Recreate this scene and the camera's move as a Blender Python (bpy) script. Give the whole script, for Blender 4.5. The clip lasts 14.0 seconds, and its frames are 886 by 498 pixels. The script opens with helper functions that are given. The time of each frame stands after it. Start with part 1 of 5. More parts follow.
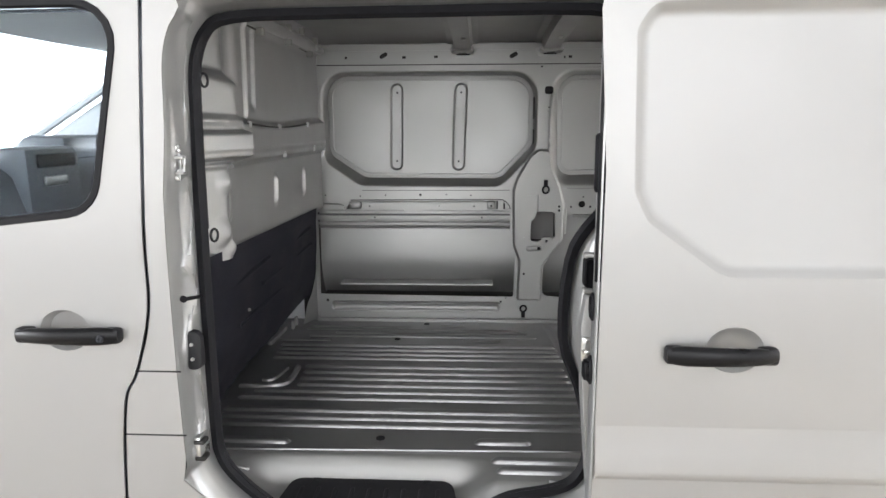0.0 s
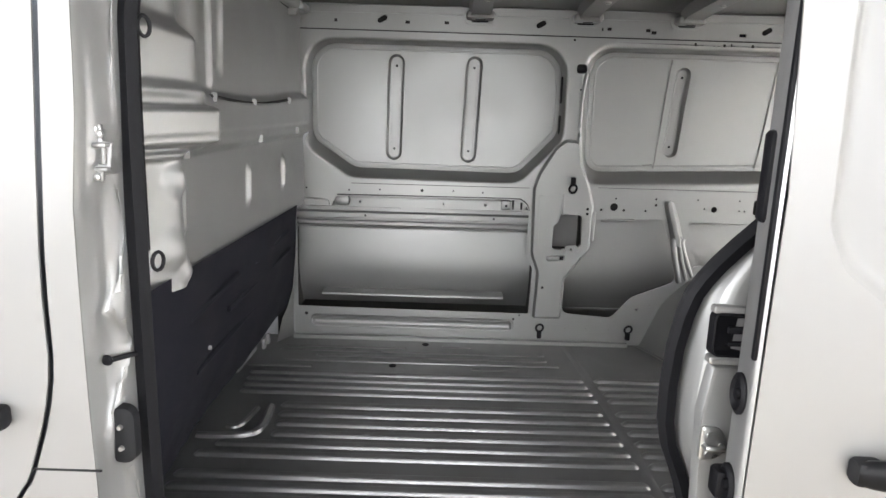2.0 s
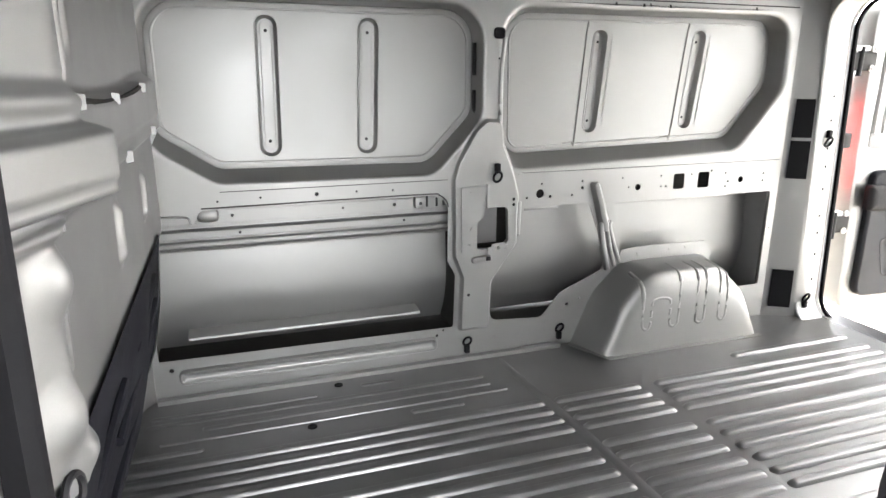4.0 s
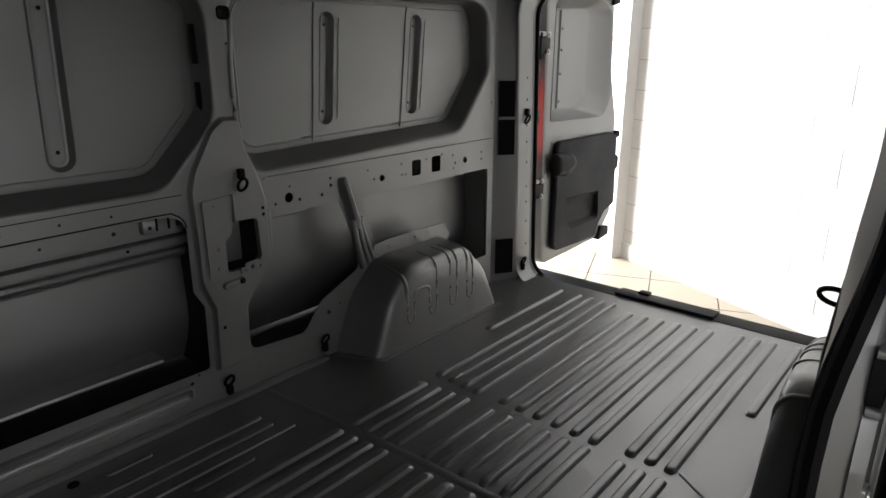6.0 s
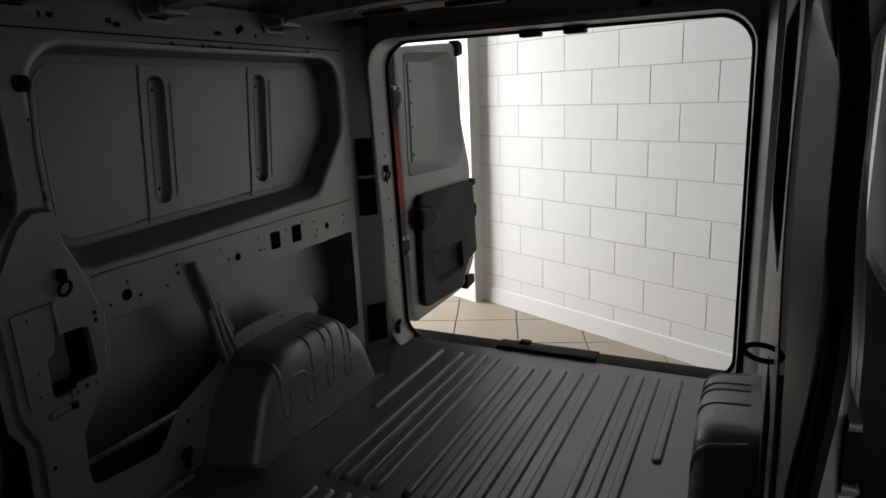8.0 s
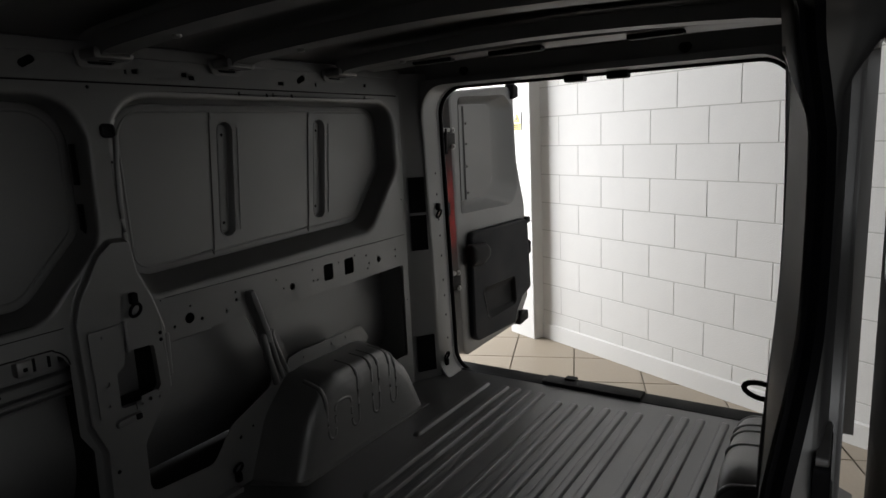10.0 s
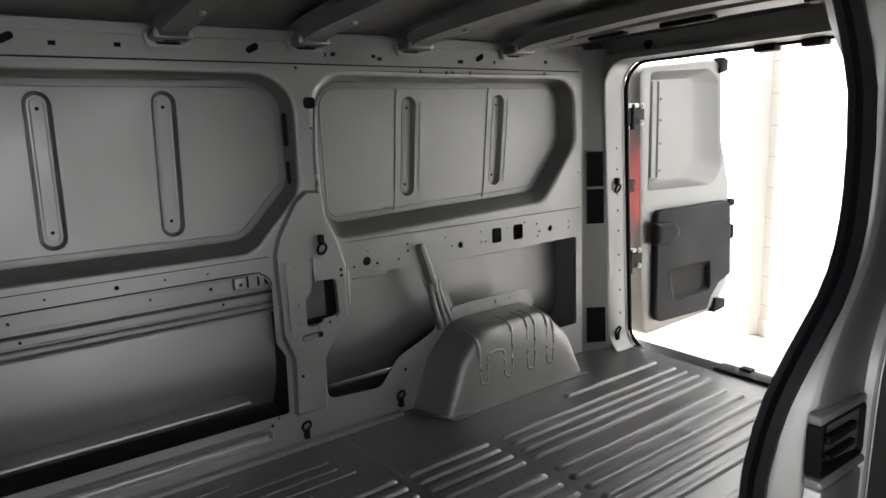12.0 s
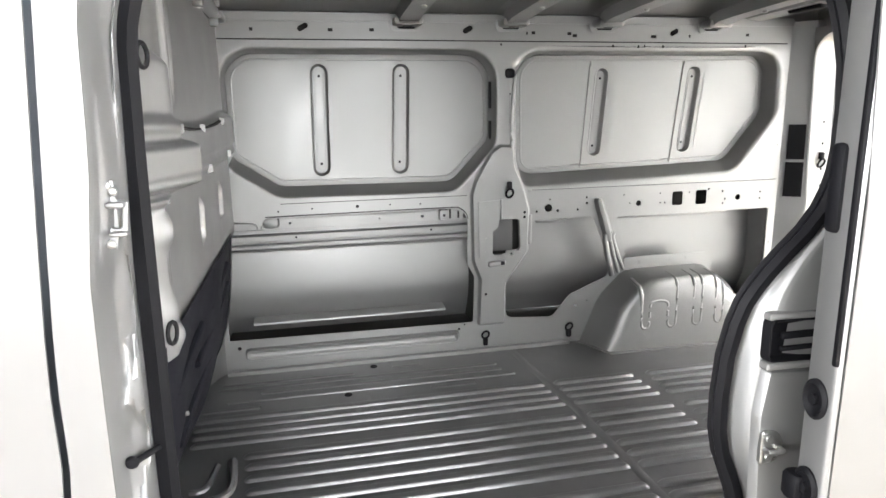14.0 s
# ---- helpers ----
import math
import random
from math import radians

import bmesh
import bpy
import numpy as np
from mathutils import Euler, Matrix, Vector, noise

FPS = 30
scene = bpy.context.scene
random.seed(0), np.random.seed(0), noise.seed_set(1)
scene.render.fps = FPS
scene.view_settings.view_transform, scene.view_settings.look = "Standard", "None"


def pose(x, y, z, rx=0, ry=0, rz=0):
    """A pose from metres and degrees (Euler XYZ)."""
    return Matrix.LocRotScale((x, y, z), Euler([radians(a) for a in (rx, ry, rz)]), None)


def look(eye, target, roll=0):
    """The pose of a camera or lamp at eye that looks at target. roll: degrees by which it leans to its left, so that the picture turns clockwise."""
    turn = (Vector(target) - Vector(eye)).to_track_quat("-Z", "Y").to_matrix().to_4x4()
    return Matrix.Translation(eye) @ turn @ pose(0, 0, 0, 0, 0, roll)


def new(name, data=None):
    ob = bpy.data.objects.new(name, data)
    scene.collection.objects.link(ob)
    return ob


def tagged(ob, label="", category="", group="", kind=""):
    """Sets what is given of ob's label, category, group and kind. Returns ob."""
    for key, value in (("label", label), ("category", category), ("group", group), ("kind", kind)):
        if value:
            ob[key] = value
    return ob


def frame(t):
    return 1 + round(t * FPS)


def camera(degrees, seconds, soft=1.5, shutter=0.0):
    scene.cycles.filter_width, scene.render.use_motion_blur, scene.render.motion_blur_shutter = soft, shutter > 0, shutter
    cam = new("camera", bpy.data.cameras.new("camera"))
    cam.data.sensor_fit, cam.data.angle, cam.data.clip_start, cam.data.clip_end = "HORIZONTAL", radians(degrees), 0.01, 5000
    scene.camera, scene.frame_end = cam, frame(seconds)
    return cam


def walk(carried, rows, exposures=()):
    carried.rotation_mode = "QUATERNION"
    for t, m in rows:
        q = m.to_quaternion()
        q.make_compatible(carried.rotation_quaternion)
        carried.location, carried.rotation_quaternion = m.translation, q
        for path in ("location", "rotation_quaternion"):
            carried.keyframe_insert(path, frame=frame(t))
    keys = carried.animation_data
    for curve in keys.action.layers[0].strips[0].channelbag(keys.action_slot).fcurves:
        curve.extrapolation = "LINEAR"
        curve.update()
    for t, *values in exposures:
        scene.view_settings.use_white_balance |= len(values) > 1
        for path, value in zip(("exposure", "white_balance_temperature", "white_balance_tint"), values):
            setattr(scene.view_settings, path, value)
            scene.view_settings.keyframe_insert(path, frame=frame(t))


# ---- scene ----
cam = camera(69.4, 14.0)
PATH = [
    (0, (0.517, -1.459, 1.551), (0.398, 0.502, 1.175), -0.4),
    (0.5, (0.463, -1.366, 1.54), (0.394, 0.589, 1.123), -1.1),
    (1, (0.409, -1.237, 1.545), (0.366, 0.716, 1.116), -0.8),
    (1.5, (0.382, -1.076, 1.564), (0.347, 0.878, 1.137), 0.1),
    (2, (0.321, -0.917, 1.551), (0.308, 1.037, 1.122), 1.6),
    (2.2, (0.261, -0.828, 1.566), (0.323, 1.124, 1.134), 1.1),
    (4.3, (-0.11, -0.242, 1.599), (0.616, 1.539, 1.049), -0.8),
    (4.5, (-0.148, -0.188, 1.598), (0.667, 1.555, 1.053), -1.7),
    (5, (-0.195, -0.099, 1.616), (0.841, 1.517, 1.056), -1.9),
    (5.5, (-0.194, -0.015, 1.619), (1.083, 1.408, 1.032), -2.0),
    (6, (-0.202, 0.068, 1.629), (1.25, 1.306, 1.028), -0.0),
    (6.5, (-0.171, 0.145, 1.585), (1.387, 1.242, 0.979), -0.7),
    (7, (-0.127, 0.23, 1.6), (1.51, 1.188, 0.966), -1.2),
    (7.5, (-0.098, 0.245, 1.643), (1.605, 1.127, 1.077), -2.1),
    (7.7, (-0.087, 0.257, 1.655), (1.653, 1.104, 1.152), -2.1),
    (9.8, (-0.119, 0.121, 1.671), (1.558, 1.152, 1.318), -2.5),
    (10, (-0.122, 0.105, 1.674), (1.528, 1.179, 1.319), -2.7),
    (10.5, (-0.156, 0.028, 1.657), (1.456, 1.158, 1.305), -3.0),
    (11, (-0.168, -0.031, 1.652), (1.282, 1.295, 1.281), -3.3),
    (11.5, (-0.128, -0.116, 1.645), (1.148, 1.38, 1.28), -2.7),
    (12, (-0.051, -0.235, 1.625), (1.078, 1.372, 1.252), -2.4),
    (12.5, (-0.016, -0.362, 1.611), (0.866, 1.385, 1.2), -2.0),
    (13, (-0.018, -0.495, 1.609), (0.68, 1.332, 1.19), -2.2),
    (13.5, (-0.006, -0.66, 1.609), (0.523, 1.22, 1.181), -2.1),
    (14, (0.011, -0.786, 1.596), (0.418, 1.123, 1.161), -1.0),
]
walk(cam, [(t, look(e, g, r)) for t, e, g, r in PATH],
     exposures=[(0.0, -0.72), (1.0, -0.68), (2.2, -0.35), (4.3, 0.05), (5.0, -0.35), (5.5, -1.5), (6.0, -2.9), (6.5, -4.05),
                (7.7, -4.4), (9.8, -4.5), (10.5, -4.25), (11.0, -3.6), (11.5, -2.75), (12.0, -1.75), (12.5, -0.7),
                (13.0, -0.1), (14.0, -0.05)])

# ---- light ----
world = bpy.data.worlds.new("world")
scene.world = world
world.use_nodes = True
sky = world.node_tree.nodes.new("ShaderNodeTexSky")
sky.sky_type = "NISHITA"
sky.sun_disc = False
sky.sun_elevation, sky.sun_rotation = radians(40), radians(30)
world.node_tree.links.new(sky.outputs["Color"], world.node_tree.nodes["Background"].inputs["Color"])
world.node_tree.nodes["Background"].inputs["Strength"].default_value = 0.10


def added_area_light(name, m, w, h, watts, colour):
    lamp = bpy.data.lights.new(name, "AREA")
    lamp.shape, lamp.size, lamp.size_y, lamp.energy, lamp.color = "RECTANGLE", w, h, watts, colour
    ob = new(name, lamp)
    ob.matrix_world = m
    return ob


# added area lamps, no such windows known: behind the walk, right, front, far side
added_area_light("daylight_street", look((-0.5, -3.9, 2.05), (-0.3, 0, 1.45)), 9.0, 2.9, 430, (1.0, 0.985, 0.97))
# side lamp added to brighten the bulkhead column
added_area_light("side_fill", look((6.9, -2.62, 2.0), (-0.2, 0.35, 1.45)), 2.2, 2.0, 2300, (0.95, 0.98, 1.05))
# front lamp added to brighten the rear jamb and door edge
added_area_light("front_fill", look((-7.75, -2.1, 2.2), (0.8, 0.1, 1.2)), 3.2, 2.2, 1300, (0.97, 0.985, 1.02))
added_area_light("daylight_yard", look((4.5, 5.5, 1.7), (4.9, 2.5, 1.2)), 3.0, 2.6, 9000, (0.97, 0.975, 1.0))
added_area_light("daylight_cab", look((-4.0, 5.5, 1.7), (-3.6, 0, 1.3)), 5.0, 2.6, 150, (0.97, 0.99, 1.0))


# ---- materials ----
def material(name, colour, rough=0.5, metal=0.0, grain=200.0, vary=0.06, bump=0.02, blotch=6.0, coat=0.0, per_piece=0.0, spec=0.5):
    mat = bpy.data.materials.new(name)
    mat.use_nodes = True
    nt = mat.node_tree
    bs = nt.nodes["Principled BSDF"]
    bs.inputs["Metallic"].default_value = metal
    bs.inputs["Specular IOR Level"].default_value = spec
    bs.inputs["Coat Weight"].default_value = coat
    bs.inputs["Coat Roughness"].default_value = 0.12
    geo = nt.nodes.new("ShaderNodeTexCoord")
    fine = nt.nodes.new("ShaderNodeTexNoise")
    fine.inputs["Scale"].default_value = grain
    fine.inputs["Detail"].default_value = 3
    big = nt.nodes.new("ShaderNodeTexNoise")
    big.inputs["Scale"].default_value = blotch
    big.inputs["Detail"].default_value = 5
    for n in (fine, big):
        nt.links.new(geo.outputs["Object"], n.inputs["Vector"])
    add = nt.nodes.new("ShaderNodeMath")
    add.operation = "ADD"
    nt.links.new(fine.outputs["Fac"], add.inputs[0])
    nt.links.new(big.outputs["Fac"], add.inputs[1])
    rng = nt.nodes.new("ShaderNodeMapRange")
    rng.inputs["From Min"].default_value, rng.inputs["From Max"].default_value = 0.6, 1.4
    rng.inputs["To Min"].default_value, rng.inputs["To Max"].default_value = 1 - vary, 1 + vary
    nt.links.new(add.outputs[0], rng.inputs["Value"])
    mul = nt.nodes.new("ShaderNodeVectorMath")
    mul.operation = "SCALE"
    mul.inputs[0].default_value = colour
    nt.links.new(rng.outputs[0], mul.inputs["Scale"])
    last = mul.outputs[0]
    if per_piece:
        info = nt.nodes.new("ShaderNodeObjectInfo")
        r2 = nt.nodes.new("ShaderNodeMapRange")
        r2.inputs["To Min"].default_value, r2.inputs["To Max"].default_value = 1 - per_piece, 1 + per_piece
        nt.links.new(info.outputs["Random"], r2.inputs["Value"])
        m2 = nt.nodes.new("ShaderNodeVectorMath")
        m2.operation = "SCALE"
        nt.links.new(last, m2.inputs[0])
        nt.links.new(r2.outputs[0], m2.inputs["Scale"])
        last = m2.outputs[0]
    nt.links.new(last, bs.inputs["Base Color"])
    r3 = nt.nodes.new("ShaderNodeMapRange")
    r3.inputs["From Min"].default_value, r3.inputs["From Max"].default_value = 0.3, 0.7
    r3.inputs["To Min"].default_value, r3.inputs["To Max"].default_value = max(rough - 0.07, 0.02), min(rough + 0.07, 1)
    nt.links.new(big.outputs["Fac"], r3.inputs["Value"])
    nt.links.new(r3.outputs[0], bs.inputs["Roughness"])
    if bump:
        b = nt.nodes.new("ShaderNodeBump")
        b.inputs["Strength"].default_value = bump
        b.inputs["Distance"].default_value = 0.002
        nt.links.new(fine.outputs["Fac"], b.inputs["Height"])
        nt.links.new(b.outputs["Normal"], bs.inputs["Normal"])
    return mat


def glass(name, colour, rough=0.0, ior=1.1):
    mat = bpy.data.materials.new(name)
    mat.use_nodes = True
    bs = mat.node_tree.nodes["Principled BSDF"]
    bs.inputs["Base Color"].default_value = (*colour, 1)
    bs.inputs["Transmission Weight"].default_value = 1
    bs.inputs["Roughness"].default_value = rough
    bs.inputs["IOR"].default_value = ior
    return mat


def glow(name, colour, strength):
    mat = bpy.data.materials.new(name)
    mat.use_nodes = True
    bs = mat.node_tree.nodes["Principled BSDF"]
    bs.inputs["Base Color"].default_value = (*colour, 1)
    bs.inputs["Emission Color"].default_value = (*colour, 1)
    bs.inputs["Emission Strength"].default_value = strength
    return mat


# one body silver in two tones, set apart to balance light inside and outside
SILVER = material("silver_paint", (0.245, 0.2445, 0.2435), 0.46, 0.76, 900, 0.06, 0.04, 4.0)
SILVER_OUT = material("silver_clearcoat_paint", (0.175, 0.1735, 0.170), 0.46, 0.42, 1200, 0.02, 0.015, 2.0, coat=0.25)
FLOOR_PAINT = material("floor_paint", (0.165, 0.165, 0.168), 0.36, 0.80, 700, 0.08, 0.06, 7.0)
# near black: primer on hidden faces, also shade painted into gaps and cavities
NEAR_BLACK = material("near_black", (0.016, 0.0155, 0.015), 0.7, 0.0, 500, 0.15, 0.03, spec=0.2)
# mid grey for nuts and clips, and for shade put into creases and cavities
MID_GREY = material("mid_grey", (0.15, 0.148, 0.145), 0.7, 0.0, 400, 0.1, 0.05)
RUBBER = material("black_rubber", (0.0045, 0.0045, 0.0055), 0.55, 0, 300, 0.15, 0.05, spec=0.10)
PLASTIC = material("black_plastic", (0.008, 0.008, 0.009), 0.58, 0, 1500, 0.1, 0.1, spec=0.14)
HANDLE = material("gloss_black_plastic", (0.003, 0.003, 0.0035), 0.34, 0, 900, 0.1, 0.02, spec=0.12)
TRIM_GREY = material("dark_grey_plastic", (0.0065, 0.0075, 0.0105), 0.6, 0, 1500, 0.06, 0.2, spec=0.2)
FELT = material("navy_black_liner", (0.0055, 0.0055, 0.009), 0.8, 0, 900, 0.2, 0.3, spec=0.15)
STEEL = material("bare_steel", (0.40, 0.40, 0.39), 0.34, 0.9, 300, 0.08, 0.03)
RED_LENS = material("red_lens", (0.55, 0.02, 0.015), 0.12, 0, 60, 0.05, 0.0, coat=0.5)
CLEAR = glass("window_glass", (0.82, 0.9, 0.95))
SCREEN = glass("windscreen_glass", (0.9, 0.95, 0.97), 0.0, 1.0)
WHITE_WALL = material("white_wall_paint", (0.80, 0.79, 0.76), 0.55, 0, 120, 0.03, 0.35, 3.0)
GREY_WALL = material("grey_wall_paint", (0.42, 0.42, 0.42), 0.7, 0, 120, 0.03, 0.3, 3.0)
MORTAR = material("painted_mortar", (0.55, 0.54, 0.51), 0.75, 0, 200, 0.06, 0.4, 6.0)
BLOCK = material("painted_block", (0.80, 0.79, 0.76), 0.6, 0, 140, 0.035, 0.5, 5.0, per_piece=0.02)
CEILING = material("ceiling_paint", (0.34, 0.34, 0.34), 0.8, 0, 80, 0.03, 0.2)
TILE = material("beige_floor_tile", (0.37, 0.315, 0.245), 0.35, 0, 60, 0.06, 0.05, 4.0, per_piece=0.05)
GROUT = material("tile_grout", (0.20, 0.175, 0.14), 0.9, 0, 300, 0.1, 0.3)
YELLOW = material("yellow_sign", (0.85, 0.62, 0.02), 0.4, 0, 100, 0.03, 0)
SIGN_WHITE = material("white_sign", (0.8, 0.8, 0.78), 0.4, 0, 100, 0.03, 0)
SIGN_BLACK = material("sign_print", (0.02, 0.02, 0.02), 0.5, 0, 100, 0.03, 0)
DAY = glow("daylight_backdrop", (0.95, 0.98, 1.0), 2.0)
# bluish lift takes in the haze of the side window glass
CAB = material("cab_plastic", (0.085, 0.094, 0.108), 0.5, 0, 600, 0.1, 0.1)
CAB_LIGHT = material("cab_lining", (0.42, 0.43, 0.44), 0.8, 0, 500, 0.05, 0.1)


# ---- shape helpers ----
def part(name, bm, mat, parent=None, label="", smooth=True):
    me = bpy.data.meshes.new(name)
    bmesh.ops.recalc_face_normals(bm, faces=bm.faces)
    bm.to_mesh(me)
    bm.free()
    return mesh_part(name, me, mat, parent, label, smooth)


def mesh_part(name, me, mat, parent=None, label="", smooth=True):
    me.materials.clear()
    me.materials.append(mat)
    if smooth:
        me.shade_smooth()
        me.set_sharp_from_angle(angle=radians(38))
    while parent and parent.parent and parent.parent.parent:
        parent = parent.parent
    ob = new(name, me)
    ob.parent = parent
    if label:
        tagged(ob, label)
    return ob


def empty(name, label, category, at=(0, 0, 0), group="", kind=""):
    ob = new(name)
    ob.empty_display_size = 0.1
    ob.location = at
    return tagged(ob, label, category, group, kind)


def rounded(pts, radii, n=5):
    """A closed outline with its corners rounded."""
    if not hasattr(radii, "__len__"):
        radii = [radii] * len(pts)
    out = []
    for i, p in enumerate(pts):
        p = Vector(p)
        a, b = Vector(pts[i - 1]) - p, Vector(pts[(i + 1) % len(pts)]) - p
        la, lb = a.length, b.length
        a.normalize(), b.normalize()
        half = a.angle(b) / 2
        r = max(radii[i], 0.0005)
        d = min(r / math.tan(half), la * 0.48, lb * 0.48)
        r = d * math.tan(half)
        mid = (a + b).normalized()
        c = p + mid * (r / math.sin(half))
        s, e = p + a * d - c, p + b * d - c
        ang = s.angle_signed(e)
        for k in range(n + 1):
            t = -ang * k / n
            out.append((c.x + s.x * math.cos(t) - s.y * math.sin(t), c.y + s.x * math.sin(t) + s.y * math.cos(t)))
    return out


def inset(pts, d):
    """The outline moved inwards by d, or by its own d for each side."""
    area = sum(pts[i - 1][0] * pts[i][1] - pts[i][0] * pts[i - 1][1] for i in range(len(pts)))
    sgn = 1 if area > 0 else -1
    n = len(pts)
    ds = d if hasattr(d, "__len__") else [d] * n
    lines = []
    for i in range(n):
        p, q = Vector(pts[i]), Vector(pts[(i + 1) % n])
        t = (q - p).normalized()
        nrm = Vector((-t.y, t.x)) * sgn
        lines.append((p + nrm * ds[i], t))
    out = []
    for i in range(n):
        (p, t), (q, u) = lines[i - 1], lines[i]
        den = t.x * u.y - t.y * u.x
        if abs(den) < 1e-6:
            out.append(tuple(q))
        else:
            w = q - p
            k = (w.x * u.y - w.y * u.x) / den
            out.append(tuple(p + t * k))
    return out


def circle(x, z, r, n=14, rz=None):
    return [(x + r * math.cos(2 * math.pi * k / n), z + (rz or r) * math.sin(2 * math.pi * k / n)) for k in range(n)]


def box2(x0, z0, x1, z1, r=0.003, n=2):
    return rounded([(x0, z0), (x1, z0), (x1, z1), (x0, z1)], r, n)


def stadium(x0, z0, x1, z1, r, n=8):
    """A round-ended slot from one end point to the other."""
    a = math.atan2(z1 - z0, x1 - x0)
    out = []
    for k in range(n + 1):
        t = a - math.pi / 2 + math.pi * k / n
        out.append((x1 + r * math.cos(t), z1 + r * math.sin(t)))
    for k in range(n + 1):
        t = a + math.pi / 2 + math.pi * k / n
        out.append((x0 + r * math.cos(t), z0 + r * math.sin(t)))
    return out


def side(y):
    """Plan outlines (x, z) stand in the plane y, facing the near side (-y)."""
    return lambda p, d=0.0: Vector((p[0], y - d, p[1]))


def flat(z):
    return lambda p, d=0.0: Vector((p[0], p[1], z + d))


def sheet(loops, place, thick=0.003, edge=0.0):
    """A flat sheet with an outline and holes, as a mesh: loops[0] is the outline; it stands proud of its plane by thick."""
    cu = bpy.data.curves.new("sheet", "CURVE")
    cu.dimensions, cu.fill_mode = "2D", "BOTH"
    cu.extrude, cu.bevel_depth, cu.bevel_resolution = max(thick / 2 - edge, 0), edge, 2
    cu.offset = -edge
    for loop in loops:
        sp = cu.splines.new("POLY")
        sp.points.add(len(loop) - 1)
        for q, p in zip(sp.points, loop):
            q.co = (p[0], p[1], 0, 1)
        sp.use_cyclic_u = True
    ob = bpy.data.objects.new("sheet", cu)
    scene.collection.objects.link(ob)
    dg = bpy.context.evaluated_depsgraph_get()
    me = bpy.data.meshes.new_from_object(ob.evaluated_get(dg))
    bpy.data.objects.remove(ob)
    bpy.data.curves.remove(cu)
    bm = bmesh.new()
    bm.from_mesh(me)
    bpy.data.meshes.remove(me)
    bmesh.ops.remove_doubles(bm, verts=bm.verts, dist=0.00002)
    for v in bm.verts:
        v.co = place((v.co.x, v.co.y), v.co.z + thick / 2)
    return bm


def loft(rings, cap0=False, cap1=True, closed=True, bm=None):
    """Skins a row of rings of the same number of points."""
    bm = bm or bmesh.new()
    rows = [[bm.verts.new(p) for p in r] for r in rings]
    n = len(rows[0])
    for a, b in zip(rows, rows[1:]):
        for i in range(n if closed else n - 1):
            j = (i + 1) % n
            bm.faces.new((a[i], a[j], b[j], b[i]))
    if cap0:
        bm.faces.new(rows[0])
    if cap1:
        bm.faces.new(rows[-1])
    return bm


def pressing(pts, radii, steps, place, n=5, cap=True, bm=None):
    """A stamped form: outlines inset step by step, each at its own height (inset, height)."""
    rings = []
    for d, h in steps:
        dd = min(d) if hasattr(d, "__len__") else d
        rr = [max(r - dd, 0.004) for r in (radii if hasattr(radii, "__len__") else [radii] * len(pts))]
        rings.append([place(p, h) for p in rounded(inset(pts, d), rr, n)])
    return loft(rings, cap1=cap, bm=bm)


def bead(x0, z0, x1, z1, r, h, place, dish=False, bm=None, n=6):
    """A raised stamped bead with rounded ends; dish: with a sunk middle."""
    prof = [(1.0, -0.002), (0.8, h * 0.55), (0.55, h * 0.95), (0.3, h)]
    if dish:
        prof = [(1.0, -0.002), (0.86, h * 0.8), (0.74, h), (0.62, h * 0.8), (0.5, -h * 0.35), (0.42, -h * 0.5)]
    rings = [[place(p, hh) for p in stadium(x0, z0, x1, z1, r * k, n)] for k, hh in prof]
    return loft(rings, bm=bm)


def sweep(path, prof, closed=False, up=(0, 0, 1), bm=None, caps=True):
    """Sweeps an outline (side, up) along a path."""
    bm = bm or bmesh.new()
    path = [Vector(p) for p in path]
    rings = []
    n = len(path)
    for i, p in enumerate(path):
        a = path[i - 1] if (i or closed) else p
        b = path[(i + 1) % n] if (i < n - 1 or closed) else p
        t = (b - a).normalized()
        s = t.cross(Vector(up))
        if s.length < 1e-4:
            s = t.cross(Vector((1, 0.01, 0)))
        s.normalize()
        u = s.cross(t)
        rings.append([p + s * q[0] + u * q[1] for q in prof])
    if closed:
        rings.append(rings[0])
        rows = [[bm.verts.new(v) for v in r] for r in rings[:-1]]
        rows.append(rows[0])
        m = len(prof)
        for a, b in zip(rows, rows[1:]):
            for i in range(m):
                j = (i + 1) % m
                bm.faces.new((a[i], a[j], b[j], b[i]))
        return bm
    return loft(rings, cap0=caps, cap1=caps, bm=bm)


def tube(path, r, closed=False, n=8, up=(0, 0, 1), bm=None):
    return sweep(path, [(r * math.cos(2 * math.pi * k / n), r * math.sin(2 * math.pi * k / n)) for k in range(n)], closed, up, bm)


def smooth_path(pts, n=5, closed=False):
    """A smooth line through the points."""
    P = [Vector(p) for p in pts]
    m = len(P)
    out = []
    for i in range(m if closed else m - 1):
        p0 = P[i - 1] if (i or closed) else P[0]
        p1, p2 = P[i], P[(i + 1) % m]
        p3 = P[(i + 2) % m] if (closed or i + 2 < m) else P[-1]
        for k in range(n):
            t = k / n
            out.append(0.5 * ((2 * p1) + (p2 - p0) * t + (2 * p0 - 5 * p1 + 4 * p2 - p3) * t * t + (3 * p1 - p0 - 3 * p2 + p3) * t ** 3))
    if not closed:
        out.append(P[-1])
    return out


